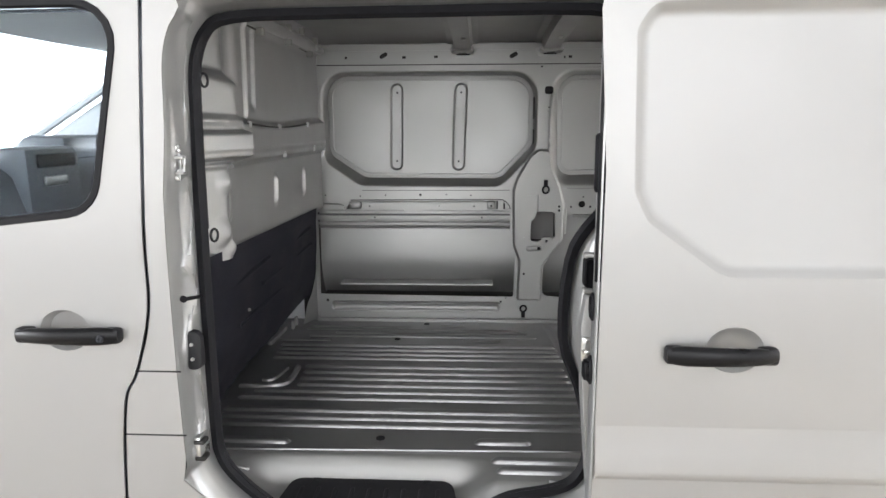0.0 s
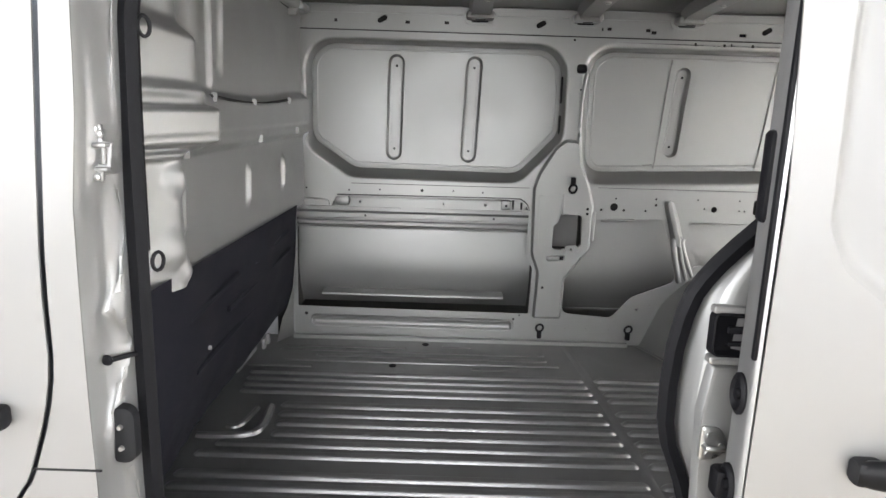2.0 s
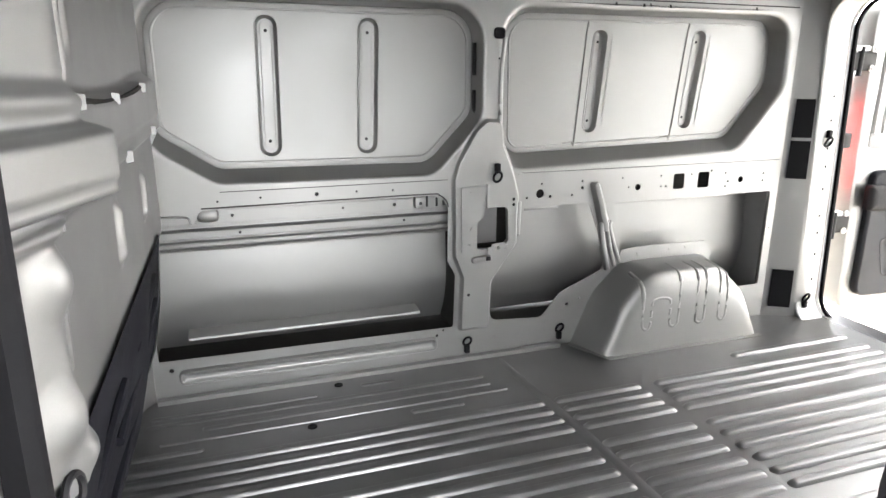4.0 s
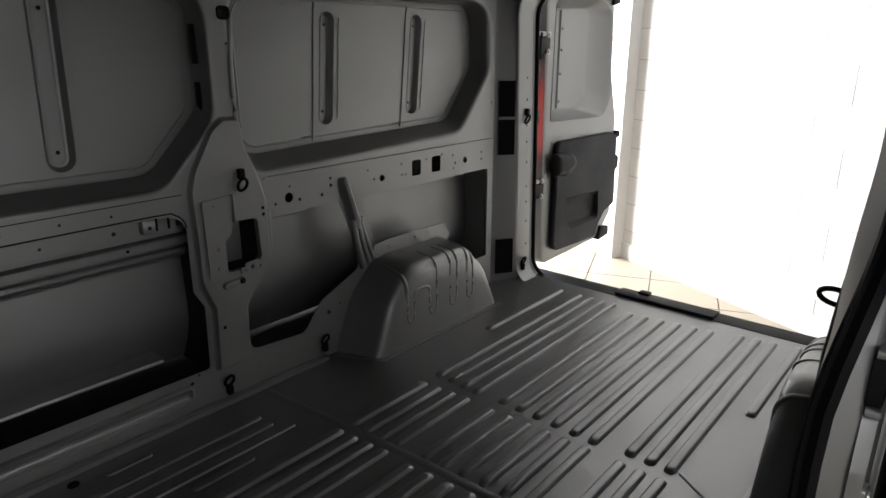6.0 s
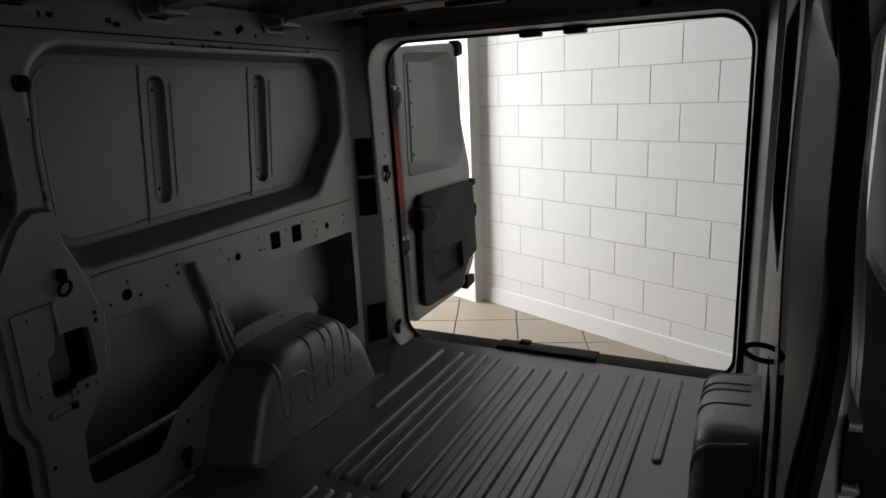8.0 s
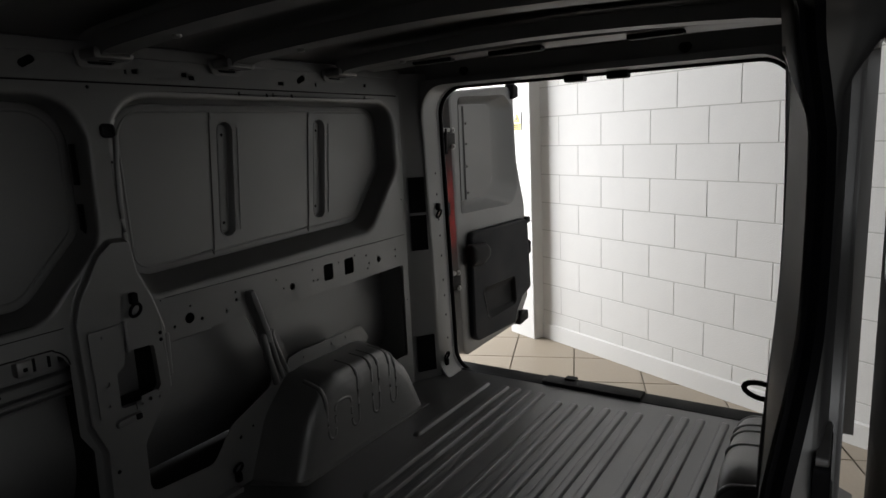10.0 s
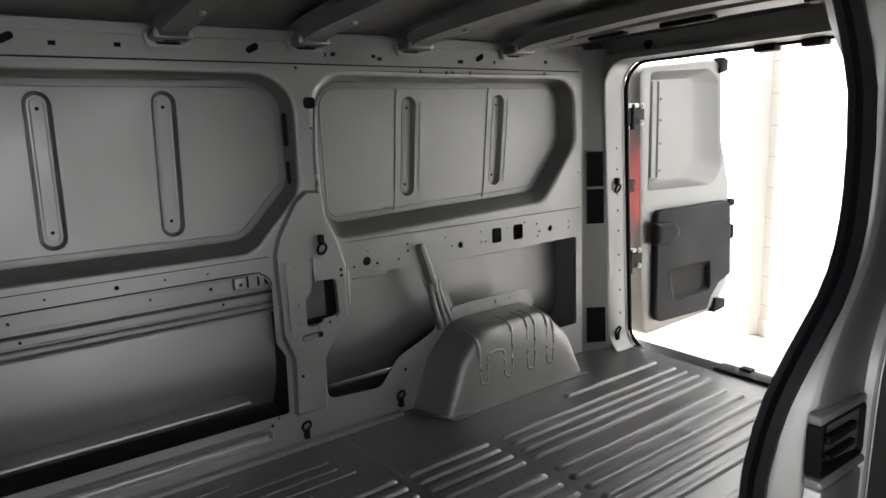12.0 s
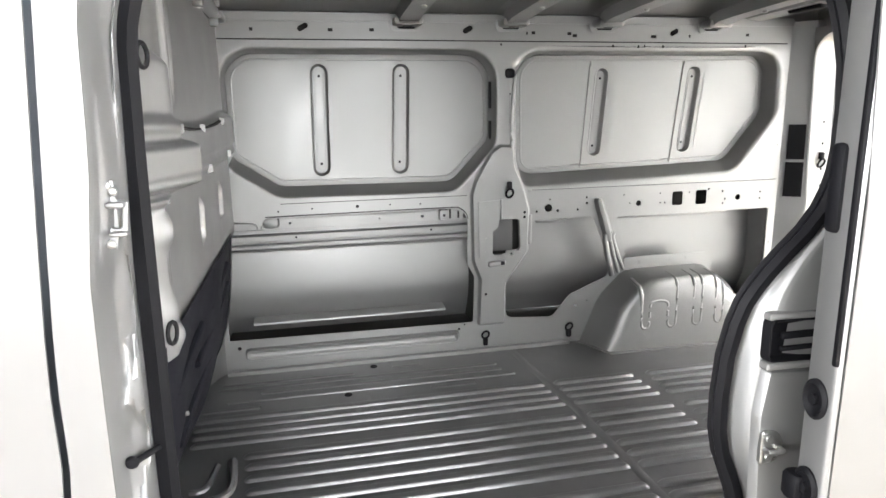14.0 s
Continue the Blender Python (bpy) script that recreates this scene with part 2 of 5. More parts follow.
def block(x0, y0, z0, x1, y1, z1, r=0.004, bm=None):
    """A box with softened edges."""
    bm = bm or bmesh.new()
    r = min(r, abs(x1 - x0) / 3, abs(y1 - y0) / 3, abs(z1 - z0) / 3)
    base = [(x0, y0), (x1, y0), (x1, y1), (x0, y1)]
    rings = []
    for d, z in ((r, z0), (0.3 * r, z0 + 0.3 * r), (0, z0 + r), (0, z1 - r), (0.3 * r, z1 - 0.3 * r), (r, z1)):
        rings.append([(x, y, z) for x, y in rounded(inset(base, d), r, 2)])
    return loft(rings, cap0=True, cap1=True, bm=bm)


def lathe(prof, place, n=16, bm=None):
    """A turned form: prof of (radius, height) about the plan point (0, 0)."""
    return loft([[place((r * math.cos(2 * math.pi * k / n), r * math.sin(2 * math.pi * k / n)), h) for k in range(n)] for r, h in prof], bm=bm)


def ease(a, b, v):
    t = min(max((v - a) / (b - a), 0), 1)
    return t * t * (3 - 2 * t)


def hump(a, b, v, w):
    """1 between a and b, easing to 0 over w on either side."""
    return ease(a - w, a + w, v) * (1 - ease(b - w, b + w, v))


# ---- the room ----
W0, WD = Vector((4.525, 2.178, 0)), Vector((-0.408, -0.913, 0)).normalized()
WN = Vector((-0.913, 0.408, 0)).normalized()
ROOM_H = 3.7


def on_wall(u, z, d=0.0):
    """A point of the block wall: u along it from the column, d out of it."""
    p = W0 + WD * u + WN * d
    return Vector((p.x, p.y, z))


U0, U1 = -3.748, 3.75
CORNERS = [on_wall(U0, 0), on_wall(U1, 0), Vector((-8, -4, 0)), Vector((-8, 5.6, 0))]

ground = part("ground", loft([[(-60, -60, -0.012), (60, -60, -0.012), (60, 60, -0.012), (-60, 60, -0.012)]]), GROUT)
tagged(ground, "dark tile bed under the beige showroom floor", "floor", kind="structure")


def wall_with_windows(name, a, b, wins, label):
    """A wall from a to b, 0.2 m thick outwards, with openings (u0, z0, u1, z1)."""
    t = (b - a).normalized()
    n = Vector((t.y, -t.x, 0))
    place = lambda p, d=0.0: Vector((a.x + t.x * p[0] + n.x * d, a.y + t.y * p[0] + n.y * d, p[1]))
    L = (b - a).length
    bm = sheet([box2(0, 0, L, ROOM_H, 0.001, 1)] + [box2(*w, 0.004, 1) for w in wins], place, 0.2)
    return tagged(part(name, bm, GREY_WALL), label, "wall", kind="structure")


# walls out of view, added in grey to limit bounced light
wall_with_windows("wall_south", Vector((7, -4, 0)), Vector((-8, -4, 0)), [(2.9, 0.55, 12.2, 3.55)],
                              "added grey wall with a wide opening for a lamp")
wall_with_windows("wall_north", Vector((-8, 5.6, 0)), Vector((CORNERS[0].x, 5.6, 0)), [(1.5, 0.3, 6.5, 3.0), (8.9, 0.3, 13.7, 3.0)],
                             "added grey wall with two wide openings for lamps")
wall_with_windows("wall_west", Vector((-8, -4, 0)), Vector((-8, 5.6, 0)), [(0.3, 1.05, 3.5, 3.35)], "added grey wall with an opening for a lamp")
# alcove added to make room for the side lamp
wall_with_windows("wall_alcove", Vector((CORNERS[1].x, CORNERS[1].y, 0)), Vector((7, CORNERS[1].y, 0)), [], "plain grey wall added round the side lamp")
wall_with_windows("wall_side", Vector((7, CORNERS[1].y, 0)), Vector((7, -4, 0)), [(0.25, 0.95, 2.5, 3.05)], "added grey wall with an opening for a lamp")
# unseen ceiling, darkened to limit bounced light
ceiling = part("ceiling", block(-8.2, -4.2, ROOM_H, 7.2, 5.8, ROOM_H + 0.15), CEILING)
tagged(ceiling, "plain grey ceiling added out of view", "ceiling", kind="structure")
# added glowing sheets stand in for daylight beyond the wall openings
for nm, y in (("backdrop_yard", 6.8), ("backdrop_street", -5.2)):
    b = part(nm, block(-12, y - 0.05, -0.5, 12, y + 0.05, 6), DAY)
    tagged(b, "glowing sheet outside an added wall opening", "backdrop", kind="structure")

b = part("backdrop_side", block(8.2, -8, -0.5, 8.3, 8, 6), DAY)
tagged(b, "glowing sheet outside an added wall opening", "backdrop", kind="structure")
b = part("backdrop_front", block(-9.3, -8, -0.5, -9.2, 8, 6), DAY)
tagged(b, "glowing sheet outside an added wall opening", "backdrop", kind="structure")

# the block wall: a mortar face with each block standing proud of it
wall_east = part("wall_east", loft([[on_wall(U0, -0.01, -0.5), on_wall(U1, -0.01, -0.5), on_wall(U1, -0.01, 0.0015), on_wall(U0, -0.01, 0.0015)],
                                    [on_wall(U0, ROOM_H, -0.5), on_wall(U1, ROOM_H, -0.5), on_wall(U1, ROOM_H, 0.0015), on_wall(U0, ROOM_H, 0.0015)]],
                                   cap0=True), MORTAR, smooth=False)
tagged(wall_east, "white painted concrete block wall", "wall", kind="structure")
BL, BH, JOINT = 0.42, 0.2187, 0.006
sk = part("baseboard", loft([[on_wall(U0, 0, -0.003), on_wall(U1, 0, -0.003), on_wall(U1, 0, 0.016), on_wall(U0, 0, 0.016)],
                            [on_wall(U0, 0.122, -0.003), on_wall(U1, 0.122, -0.003), on_wall(U1, 0.122, 0.016), on_wall(U0, 0.122, 0.016)],
                            [on_wall(U0, 0.13, -0.003), on_wall(U1, 0.13, -0.003), on_wall(U1, 0.13, 0.006), on_wall(U0, 0.13, 0.006)]], cap0=True), WHITE_WALL, smooth=False)
tagged(sk, "white painted skirting board along the block wall", "baseboard", kind="structure")

# the white steel column against the wall, with a warning sign on it
column = part("column", loft([[on_wall(u, z, d) for u, d in ((-0.30, -0.004), (-0.30, 0.10), (-0.294, 0.106), (-0.006, 0.106), (0.0, 0.10), (0.0, -0.004))]
                              for z in (0.0, ROOM_H)], cap0=True), WHITE_WALL, smooth=False)
tagged(column, "white painted boxed-in column against the block wall", "column", kind="structure")
sign = empty("warning_sign", "small yellow and white warning sign on the white column", "sign", on_wall(-0.15, 1.74, 0.108))


def on_sign(p, d=0.0):
    return on_wall(-0.15 + p[0], 1.74 + p[1], 0.108 + d) - sign.location


part("plate", sheet([box2(-0.05, -0.075, 0.05, 0.075, 0.006)], on_sign, 0.003), SIGN_WHITE, sign)
part("yellow_panel", sheet([box2(-0.044, -0.07, 0.044, -0.018, 0.003)], lambda p, d=0: on_sign(p, d + 0.003), 0.001), YELLOW, sign)
part("triangle", sheet([rounded([(-0.042, -0.008), (0.042, -0.008), (0, 0.066)], 0.006, 3)], lambda p, d=0: on_sign(p, d + 0.003), 0.001), YELLOW, sign)
part("symbol", sheet([rounded([(-0.012, 0.006), (0.004, 0.006), (0.012, 0.03), (0.0, 0.042)], 0.003, 2)], lambda p, d=0: on_sign(p, d + 0.004), 0.001), SIGN_BLACK, sign)
for k in range(3):
    part("print_bar", sheet([box2(-0.036, -0.063 + k * 0.014, 0.036 - 0.012 * k, -0.056 + k * 0.014, 0.001)], lambda p, d=0: on_sign(p, d + 0.004), 0.001), SIGN_BLACK, sign)


# ---- the van: far side ----
van = empty("panel_van", "silver panel van with open doors and an empty bare load space", "van", (0, 0, 0))
FL = 0.55
FW = 1.77
wall_s = side(FW)

WIN1 = [(-0.275, 1.815), (0.786, 1.808), (0.784, 1.438), (0.612, 1.257), (-0.095, 1.264), (-0.275, 1.385)]
WIN2 = [(0.860, 1.808), (2.086, 1.806), (2.094, 1.535), (1.895, 1.292), (0.866, 1.262)]
R1, R2 = [0.12, 0.12, 0.10, 0.10, 0.10, 0.08], [0.11, 0.10, 0.11, 0.10, 0.08]
ROLL1, ROLL2 = 0.013, 0.020
LOW1 = [(-0.322, 1.137), (-0.175, 1.137), (-0.155, 1.178), (0.600, 1.182), (0.645, 1.165), (0.662, 1.135), (0.660, 0.940), (0.690, 0.885), (0.683, 0.682), (-0.325, 0.690)]
LOW2 = [(0.945, 1.112), (1.228, 1.118), (1.318, 0.888), (1.298, 0.842), (1.125, 0.772), (1.045, 0.675), (0.832, 0.690), (0.822, 0.845), (0.922, 0.990)]
LOW3 = [(1.333, 1.108), (2.100, 1.112), (2.100, 0.700), (1.90, 0.700), (1.79, 0.905), (1.395, 0.905)]
PILH = [(0.793, 1.130), (0.884, 1.127), (0.890, 1.003), (0.862, 0.973), (0.766, 0.977), (0.766, 1.080), (0.788, 1.097)]
OUT = [(-0.345, 1.93), (2.14, 1.93), (2.14, 0.50), (-0.345, 0.50)]

holes = [rounded(inset(WIN1, -ROLL1), [r + ROLL1 for r in R1], 8), rounded(inset(WIN2, -ROLL2), [r + ROLL2 for r in R2], 8), rounded(LOW1, [0.004, 0.004, 0.015, 0.02, 0.03, 0.01, 0.02, 0.02, 0.01, 0.004], 3),
         rounded(LOW2, [0.02, 0.03, 0.03, 0.03, 0.05, 0.04, 0.03, 0.04, 0.03], 3), rounded(LOW3, [0.012, 0.012, 0.01, 0.01, 0.04, 0.03], 3),
         rounded(PILH, 0.012, 2)]
for x, z, r in ((1.02, 1.164, 0.017), (1.441, 1.165, 0.013), (1.935, 1.170, 0.013), (0.208, 1.211, 0.007), (0.93, 1.166, 0.0045),
                (1.062, 1.151, 0.006), (1.154, 1.151, 0.005), (1.195, 1.202, 0.005), (1.196, 1.177, 0.006), (1.026, 1.200, 0.004), (0.967, 1.151, 0.005), (1.370, 1.204, 0.004), (1.545, 1.204, 0.004),
                (1.547, 1.162, 0.004), (1.569, 1.161, 0.004), (1.689, 1.203, 0.004), (1.785, 1.213, 0.005), (0.645, 0.674, 0.004),
                (1.400, 1.167, 0.004), (1.855, 1.20, 0.005), (1.87, 1.165, 0.005), (1.86, 1.145, 0.005), (2.05, 1.16, 0.005), (2.05, 1.19, 0.005),
                (0.03, 1.21, 0.004), (0.34, 1.212, 0.004), (0.464, 1.209, 0.004), (-0.10, 1.205, 0.004), (-0.28, 1.21, 0.004),
                (-0.29, 0.655, 0.008), (0.62, 0.655, 0.006), (0.94, 0.625, 0.004), (1.04, 0.622, 0.004), (1.156, 0.717, 0.007), (1.21, 0.735, 0.005),
                (0.849, 0.623, 0.004), (0.807, 1.833, 0.005), (0.845, 1.64, 0.004), (2.115, 1.40, 0.004), (2.118, 0.95, 0.004)):
    holes.append(circle(x, z, r, 10))
for x, w, h in ((1.63, 0.052, 0.062), (1.748, 0.055, 0.064)):
    holes.append(box2(x - w / 2, 1.178 - h / 2, x + w / 2, 1.178 + h / 2, 0.008))
for x, z, w in ((0.137, 1.884, 0.018), (0.293, 1.885, 0.018), (0.942, 1.878, 0.017), (0.915, 1.876, 0.007), (1.096, 1.876, 0.018), (1.120, 1.868, 0.020), (1.472, 1.866, 0.026), (1.290, 1.828, 0.010), (1.405, 1.826, 0.010),
                (1.433, 1.828, 0.007), (1.518, 1.826, 0.010), (1.640, 1.868, 0.010), (1.912, 1.828, 0.011), (1.918, 1.875, 0.017), (-0.15, 1.885, 0.012)):
    holes.append(box2(x - w / 2, z - 0.006, x + w / 2, z + 0.006, 0.001))
for x, z in ((0.040, 1.895), (0.674, 1.890), (1.571, 1.885)):
    holes.append(stadium(x - 0.014, z - 0.007, x + 0.006, z + 0.004, 0.010, 5))

far_side = part("side_panel", sheet([[(p[0], p[1]) for p in OUT]] + holes, wall_s, 0.003), SILVER, van, "stamped silver inner side with openings and fixing holes")
# back faces near black, to keep the cavity behind the panel dark
far_side.data.materials.append(NEAR_BLACK)
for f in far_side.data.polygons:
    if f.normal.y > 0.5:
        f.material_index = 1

# outer skin behind it, gently bowed, with a step low down
skin = [(0.42, 2.02), (0.60, 1.985), (0.68, 1.945), (0.74, 1.912), (0.80, 1.893), (0.86, 1.886), (0.95, 1.889), (1.04, 1.895), (1.13, 1.900), (1.30, 1.90), (1.60, 1.890), (1.80, 1.872), (1.95, 1.80), (1.99, 1.74)]
sk_pts = smooth_path([(0, y, z) for z, y in skin], 4)
part("outer_skin", loft([[(x, p.y, p.z) for p in sk_pts] for x in (-0.36, 0.6, 2.30, 2.44)], cap1=False, closed=False), SILVER, far_side)

# window pressings: a rolled lip, a return wall, and the blanked panel behind it
RIBS = ((0.088, 1.733, 0.080, 1.363), (0.413, 1.732, 0.399, 1.360), (1.284, 1.715, 1.258, 1.402), (1.726, 1.720, 1.692, 1.406))
for pts, rad, roll, deep, ribs in ((WIN1, R1, ROLL1, [0.009, 0.008, 0.020, 0.030, 0.030, 0.009], RIBS[:2]),
                                   (WIN2, R2, ROLL2, [0.010, 0.018, 0.022, 0.040, 0.034], RIBS[2:])):
    at = lambda k, extra=0.0: [v * k + extra for v in deep]
    lip = [(-roll, 0.0030), (-roll * 0.75, 0.0027), (-roll * 0.45, 0.0012), (-roll * 0.18, -0.0020), (0.0, -0.0065), (at(0.08, 0.001), -0.012), (at(0.35, 0.001), -0.030), (at(0.72, 0.001), -0.058),
           (at(0.93), -0.072), (at(1.0), -0.0785)]
    part("window_lip", pressing(pts, rad, lip, wall_s, n=8, cap=False), SILVER, far_side)
    panel = part("window_pressing", pressing(pts, rad, [(at(1.0, -0.001), -0.0840), (at(1.0, 0.001), -0.0800), (at(1.0, 0.005), -0.0790), (at(1.0, 0.017), -0.0790), (at(1.0, 0.019), -0.0768), (at(1.0, 0.0225), -0.0768),
                                                        (at(1.0, 0.025), -0.0790)], wall_s, n=8, cap=False), SILVER, far_side, "blanked window panel with a stamped rim")
    edge = rounded(inset(pts, at(1.0, 0.025)), [max(r - 0.025 - min(deep), 0.004) for r in rad], 8)
    r_out = 0.036 if pts is WIN1 else 0.032
    part("panel_sheet", sheet([edge] + [stadium(x0, z0, x1, z1, r_out, 8) for x0, z0, x1, z1 in ribs], side(FW + 0.0795), 0.0006), SILVER, panel)
    tp = side(FW + 0.0790)
    for x0, z0, x1, z1 in ribs:
        part("stiffening_rib", loft([[tp(p, h) for p in stadium(x0, z0, x1, z1, r_out + r, 8)] for r, h in ((0.0005, -0.0006), (-0.002, 0.0018), (-0.005, -0.001), (-0.0095, -0.016), (-0.012, -0.0185), (-0.018, -0.0190),
                                                                                                         (-0.0195, -0.0180), (-0.022, -0.0180))]), SILVER, panel)
        for s in (-1, 1):
            h = 0.0045 if s < 0 else 0.0030
            part("rib_edge", sweep([tp((x0 + s * 0.055, z0 + 0.010)), tp((x1 + s * 0.053, z1 - 0.015))], [(-0.005, -0.003), (0.005, -0.003), (0.0022, h), (-0.0022, h)], up=(0, 1, 0)), SILVER, panel)
        for x, z in ((x0, z0 - 0.012), (x1, z1 + 0.014)):
            part("rivet_hole", lathe([(0.006, -0.0185), (0.005, -0.0172), (0.001, -0.0172)], lambda p, d=0, x=x, z=z: tp((x + p[0], z + p[1]), d), 8), PLASTIC, panel)
# grey lines stand in for the shaded side of a step in the panel
for x0, z0, x1, z1 in ((1.226, 1.742, 1.196, 1.356), (1.668, 1.746, 1.628, 1.366)):
    path = [(x0 + 0.006, z0 + 0.012), (x0, z0), (x1, z1), (x1 - 0.012, z1 - 0.016), (x1 - 0.05, z1 - 0.02)]
    part("panel_crease_shade", tube(smooth_path([(x, FW + 0.0775, z) for x, z in path], 3), 0.0024, n=6, up=(0, 1, 0)), MID_GREY, far_side)
for z0, z1 in ((1.585, 1.692), (1.430, 1.535)):
    part("lip_slot", block(0.7735, 1.812, z0, 0.7785, 1.838, z1, 0.002), PLASTIC, far_side)

# rails in the front lower opening, and the channel over it
RAIL = ((1.874, 1.144), (1.852, 1.136), (1.842, 1.129), (1.842, 1.113), (1.860, 1.110), (1.860, 1.103), (1.842, 1.100), (1.838, 1.096), (1.838, 1.075), (1.842, 1.071), (1.862, 1.068), (1.862, 1.062),
        (1.847, 1.058), (1.847, 1.049), (1.862, 1.046), (1.862, 1.041), (1.853, 1.036), (1.855, 1.028), (1.890, 1.020))
rail = part("skin_rail", loft([[(x, y, z) for y, z in RAIL] for x in (-0.34, 0.695)], closed=False, cap1=False), SILVER, far_side, smooth=False)
for x in (-0.04, 0.52):
    part("rail_hole", lathe([(0.005, 0.0006), (0.004, 0.001), (0.001, 0.001)], lambda p, d=0, x=x: Vector((x + p[0], 1.838 - d, 1.086 + p[1])), 8), PLASTIC, rail)
# near-black sheet puts shade into the gaps of the rail
part("rail_backing", block(-0.34, 1.864, 1.03, 0.695, 1.872, 1.135, 0.002), NEAR_BLACK, far_side)
# dark tube drawn as the shadow under the opening's upper lip
part("opening_shade_line", tube(smooth_path([(-0.15, FW - 0.003, 1.185), (0.2, FW - 0.003, 1.187), (0.58, FW - 0.003, 1.188), (0.63, FW - 0.003, 1.182), (0.656, FW - 0.003, 1.160), (0.663, FW - 0.003, 1.138)], 3), 0.0022, n=6, up=(0, 1, 0)), NEAR_BLACK, far_side)
for x0, x1 in ((-0.30, 0.11), (0.22, 0.64)):
    for z in (1.121, 1.053):
        part("rail_bead", bead(x0, z, x1, z, 0.0035, 0.003, side(1.842 if z > 1.1 else 1.847)), SILVER, rail)
part("upper_flange", sheet([rounded([(-0.17, 1.128), (0.655, 1.128), (0.655, 1.169), (-0.17, 1.169)], 0.004, 2), circle(-0.06, 1.150, 0.005), circle(0.48, 1.150, 0.006), circle(0.30, 1.150, 0.004)], side(1.815), 0.003), SILVER, far_side)
part("flange_tab", block(-0.165, 1.776, 1.136, -0.100, 1.818, 1.180, 0.014), SILVER, far_side)
tab = part("flange_tab", block(0.548, 1.786, 1.134, 0.586, 1.818, 1.176, 0.006), SILVER, far_side)
part("tab_hole", block(0.562, 1.7845, 1.148, 0.572, 1.79, 1.158, 0.001), PLASTIC, tab)
for x in (0.598, 0.634):
    part("tab_slot", block(x - 0.004, 1.811, 1.134, x + 0.004, 1.8145, 1.174, 0.001), PLASTIC, tab)
part("flange_loop", tube(smooth_path([(-0.31, 1.764, 1.138), (-0.31, 1.764, 1.162), (-0.20, 1.764, 1.162), (-0.185, 1.764, 1.138)], 4), 0.0035), SILVER, far_side)
part("lower_step", loft([[(x, y, z) for y, z in ((1.93, 0.716), (1.860, 0.713), (1.845, 0.717), (1.842, 0.722), (1.845, 0.729), (1.868, 0.735), (1.93, 0.737))] for x in (-0.235, 0.578)], cap0=True), SILVER, far_side)
# added plates close the cavity to the skin, blocking light and darkening its ends
for x0, x1, z0, z1, mat in ((-0.42, -0.345, 0.43, 1.94, NEAR_BLACK), (0.695, 0.715, 0.645, 1.12, NEAR_BLACK), (2.095, 2.125, 0.645, 1.115, MID_GREY)):
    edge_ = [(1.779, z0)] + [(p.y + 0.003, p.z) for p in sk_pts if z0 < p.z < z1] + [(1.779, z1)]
    part("shade_plate", loft([[(x, y, z) for y, z in edge_] for x in (x0, x1)], cap0=True), mat, far_side, smooth=False)
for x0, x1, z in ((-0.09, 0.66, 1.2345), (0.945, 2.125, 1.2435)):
    part("panel_seam", sheet([box2(x0, z - 0.0013, x1, z + 0.0013, 0.0008, 1)], side(FW - 0.0032), 0.0006), NEAR_BLACK, far_side)
# added near-black floor darkens the cavity and stops light from below
part("cavity_floor", block(-0.34, 1.776, 0.64, 2.13, 1.972, 0.66, 0.004), NEAR_BLACK, far_side)
part("sill_bead", pressing([(-0.272, 0.596), (0.624, 0.596), (0.624, 0.656), (-0.272, 0.656)], 0.024, [(0, -0.002), (0.004, 0.010), (0.008, 0.014), (0.013, 0.0135), (0.021, 0.0045), (0.025, 0.0035)], wall_s), SILVER, far_side)
part("belt_ridge", sweep([(0.93, 1.766, 1.240), (2.12, 1.766, 1.240)], [(-0.005, -0.003), (0.004, -0.003), (0.004, 0.003), (-0.005, 0.003)]), SILVER, far_side)
# dark strip drawn as the shadow under the roof rail lip
part("panel_seam", sheet([[(-0.33, 1.8485), (2.12, 1.8365), (2.12, 1.8415), (-0.33, 1.8535)]], side(FW - 0.0032), 0.0006), NEAR_BLACK, far_side)
part("roof_ridge", sweep([(-0.33, 1.762, 1.859), (2.13, 1.762, 1.847)], [(-0.008, -0.006), (0.003, -0.006), (0.003, 0.006), (-0.005, 0.006)]), SILVER, far_side)

# near-black boxes behind belt and roof rail, added to keep the holes dark
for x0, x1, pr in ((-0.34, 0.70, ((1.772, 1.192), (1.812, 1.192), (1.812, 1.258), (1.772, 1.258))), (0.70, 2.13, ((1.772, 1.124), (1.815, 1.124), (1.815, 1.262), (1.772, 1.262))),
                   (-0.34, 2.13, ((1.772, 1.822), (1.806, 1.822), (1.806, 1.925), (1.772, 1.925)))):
    part("shade_liner", loft([[(x, y, z) for y, z in pr] for x in (x0, x1)], closed=False, cap1=False), NEAR_BLACK, far_side)
part("shade_liner", loft([[(x, y, z) for x, y in ((0.69, 1.772), (0.70, 1.815), (0.81, 1.815), (0.82, 1.772))] for z in (0.66, 0.97)], closed=False, cap1=False), NEAR_BLACK, far_side)

# near-black walls and a grey back stand for the shaded skin in the hole
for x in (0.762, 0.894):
    part("shade_liner", block(x - 0.002, 1.776, 0.96, x + 0.002, 1.883, 1.14, 0.0005), NEAR_BLACK, far_side)
part("shade_liner", block(0.764, 1.868, 0.963, 0.892, 1.872, 1.139, 0.0005), MID_GREY, far_side)
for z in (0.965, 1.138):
    part("shade_liner", block(0.765, 1.776, z - 0.002, 0.891, 1.883, z + 0.002, 0.0005), NEAR_BLACK, far_side)

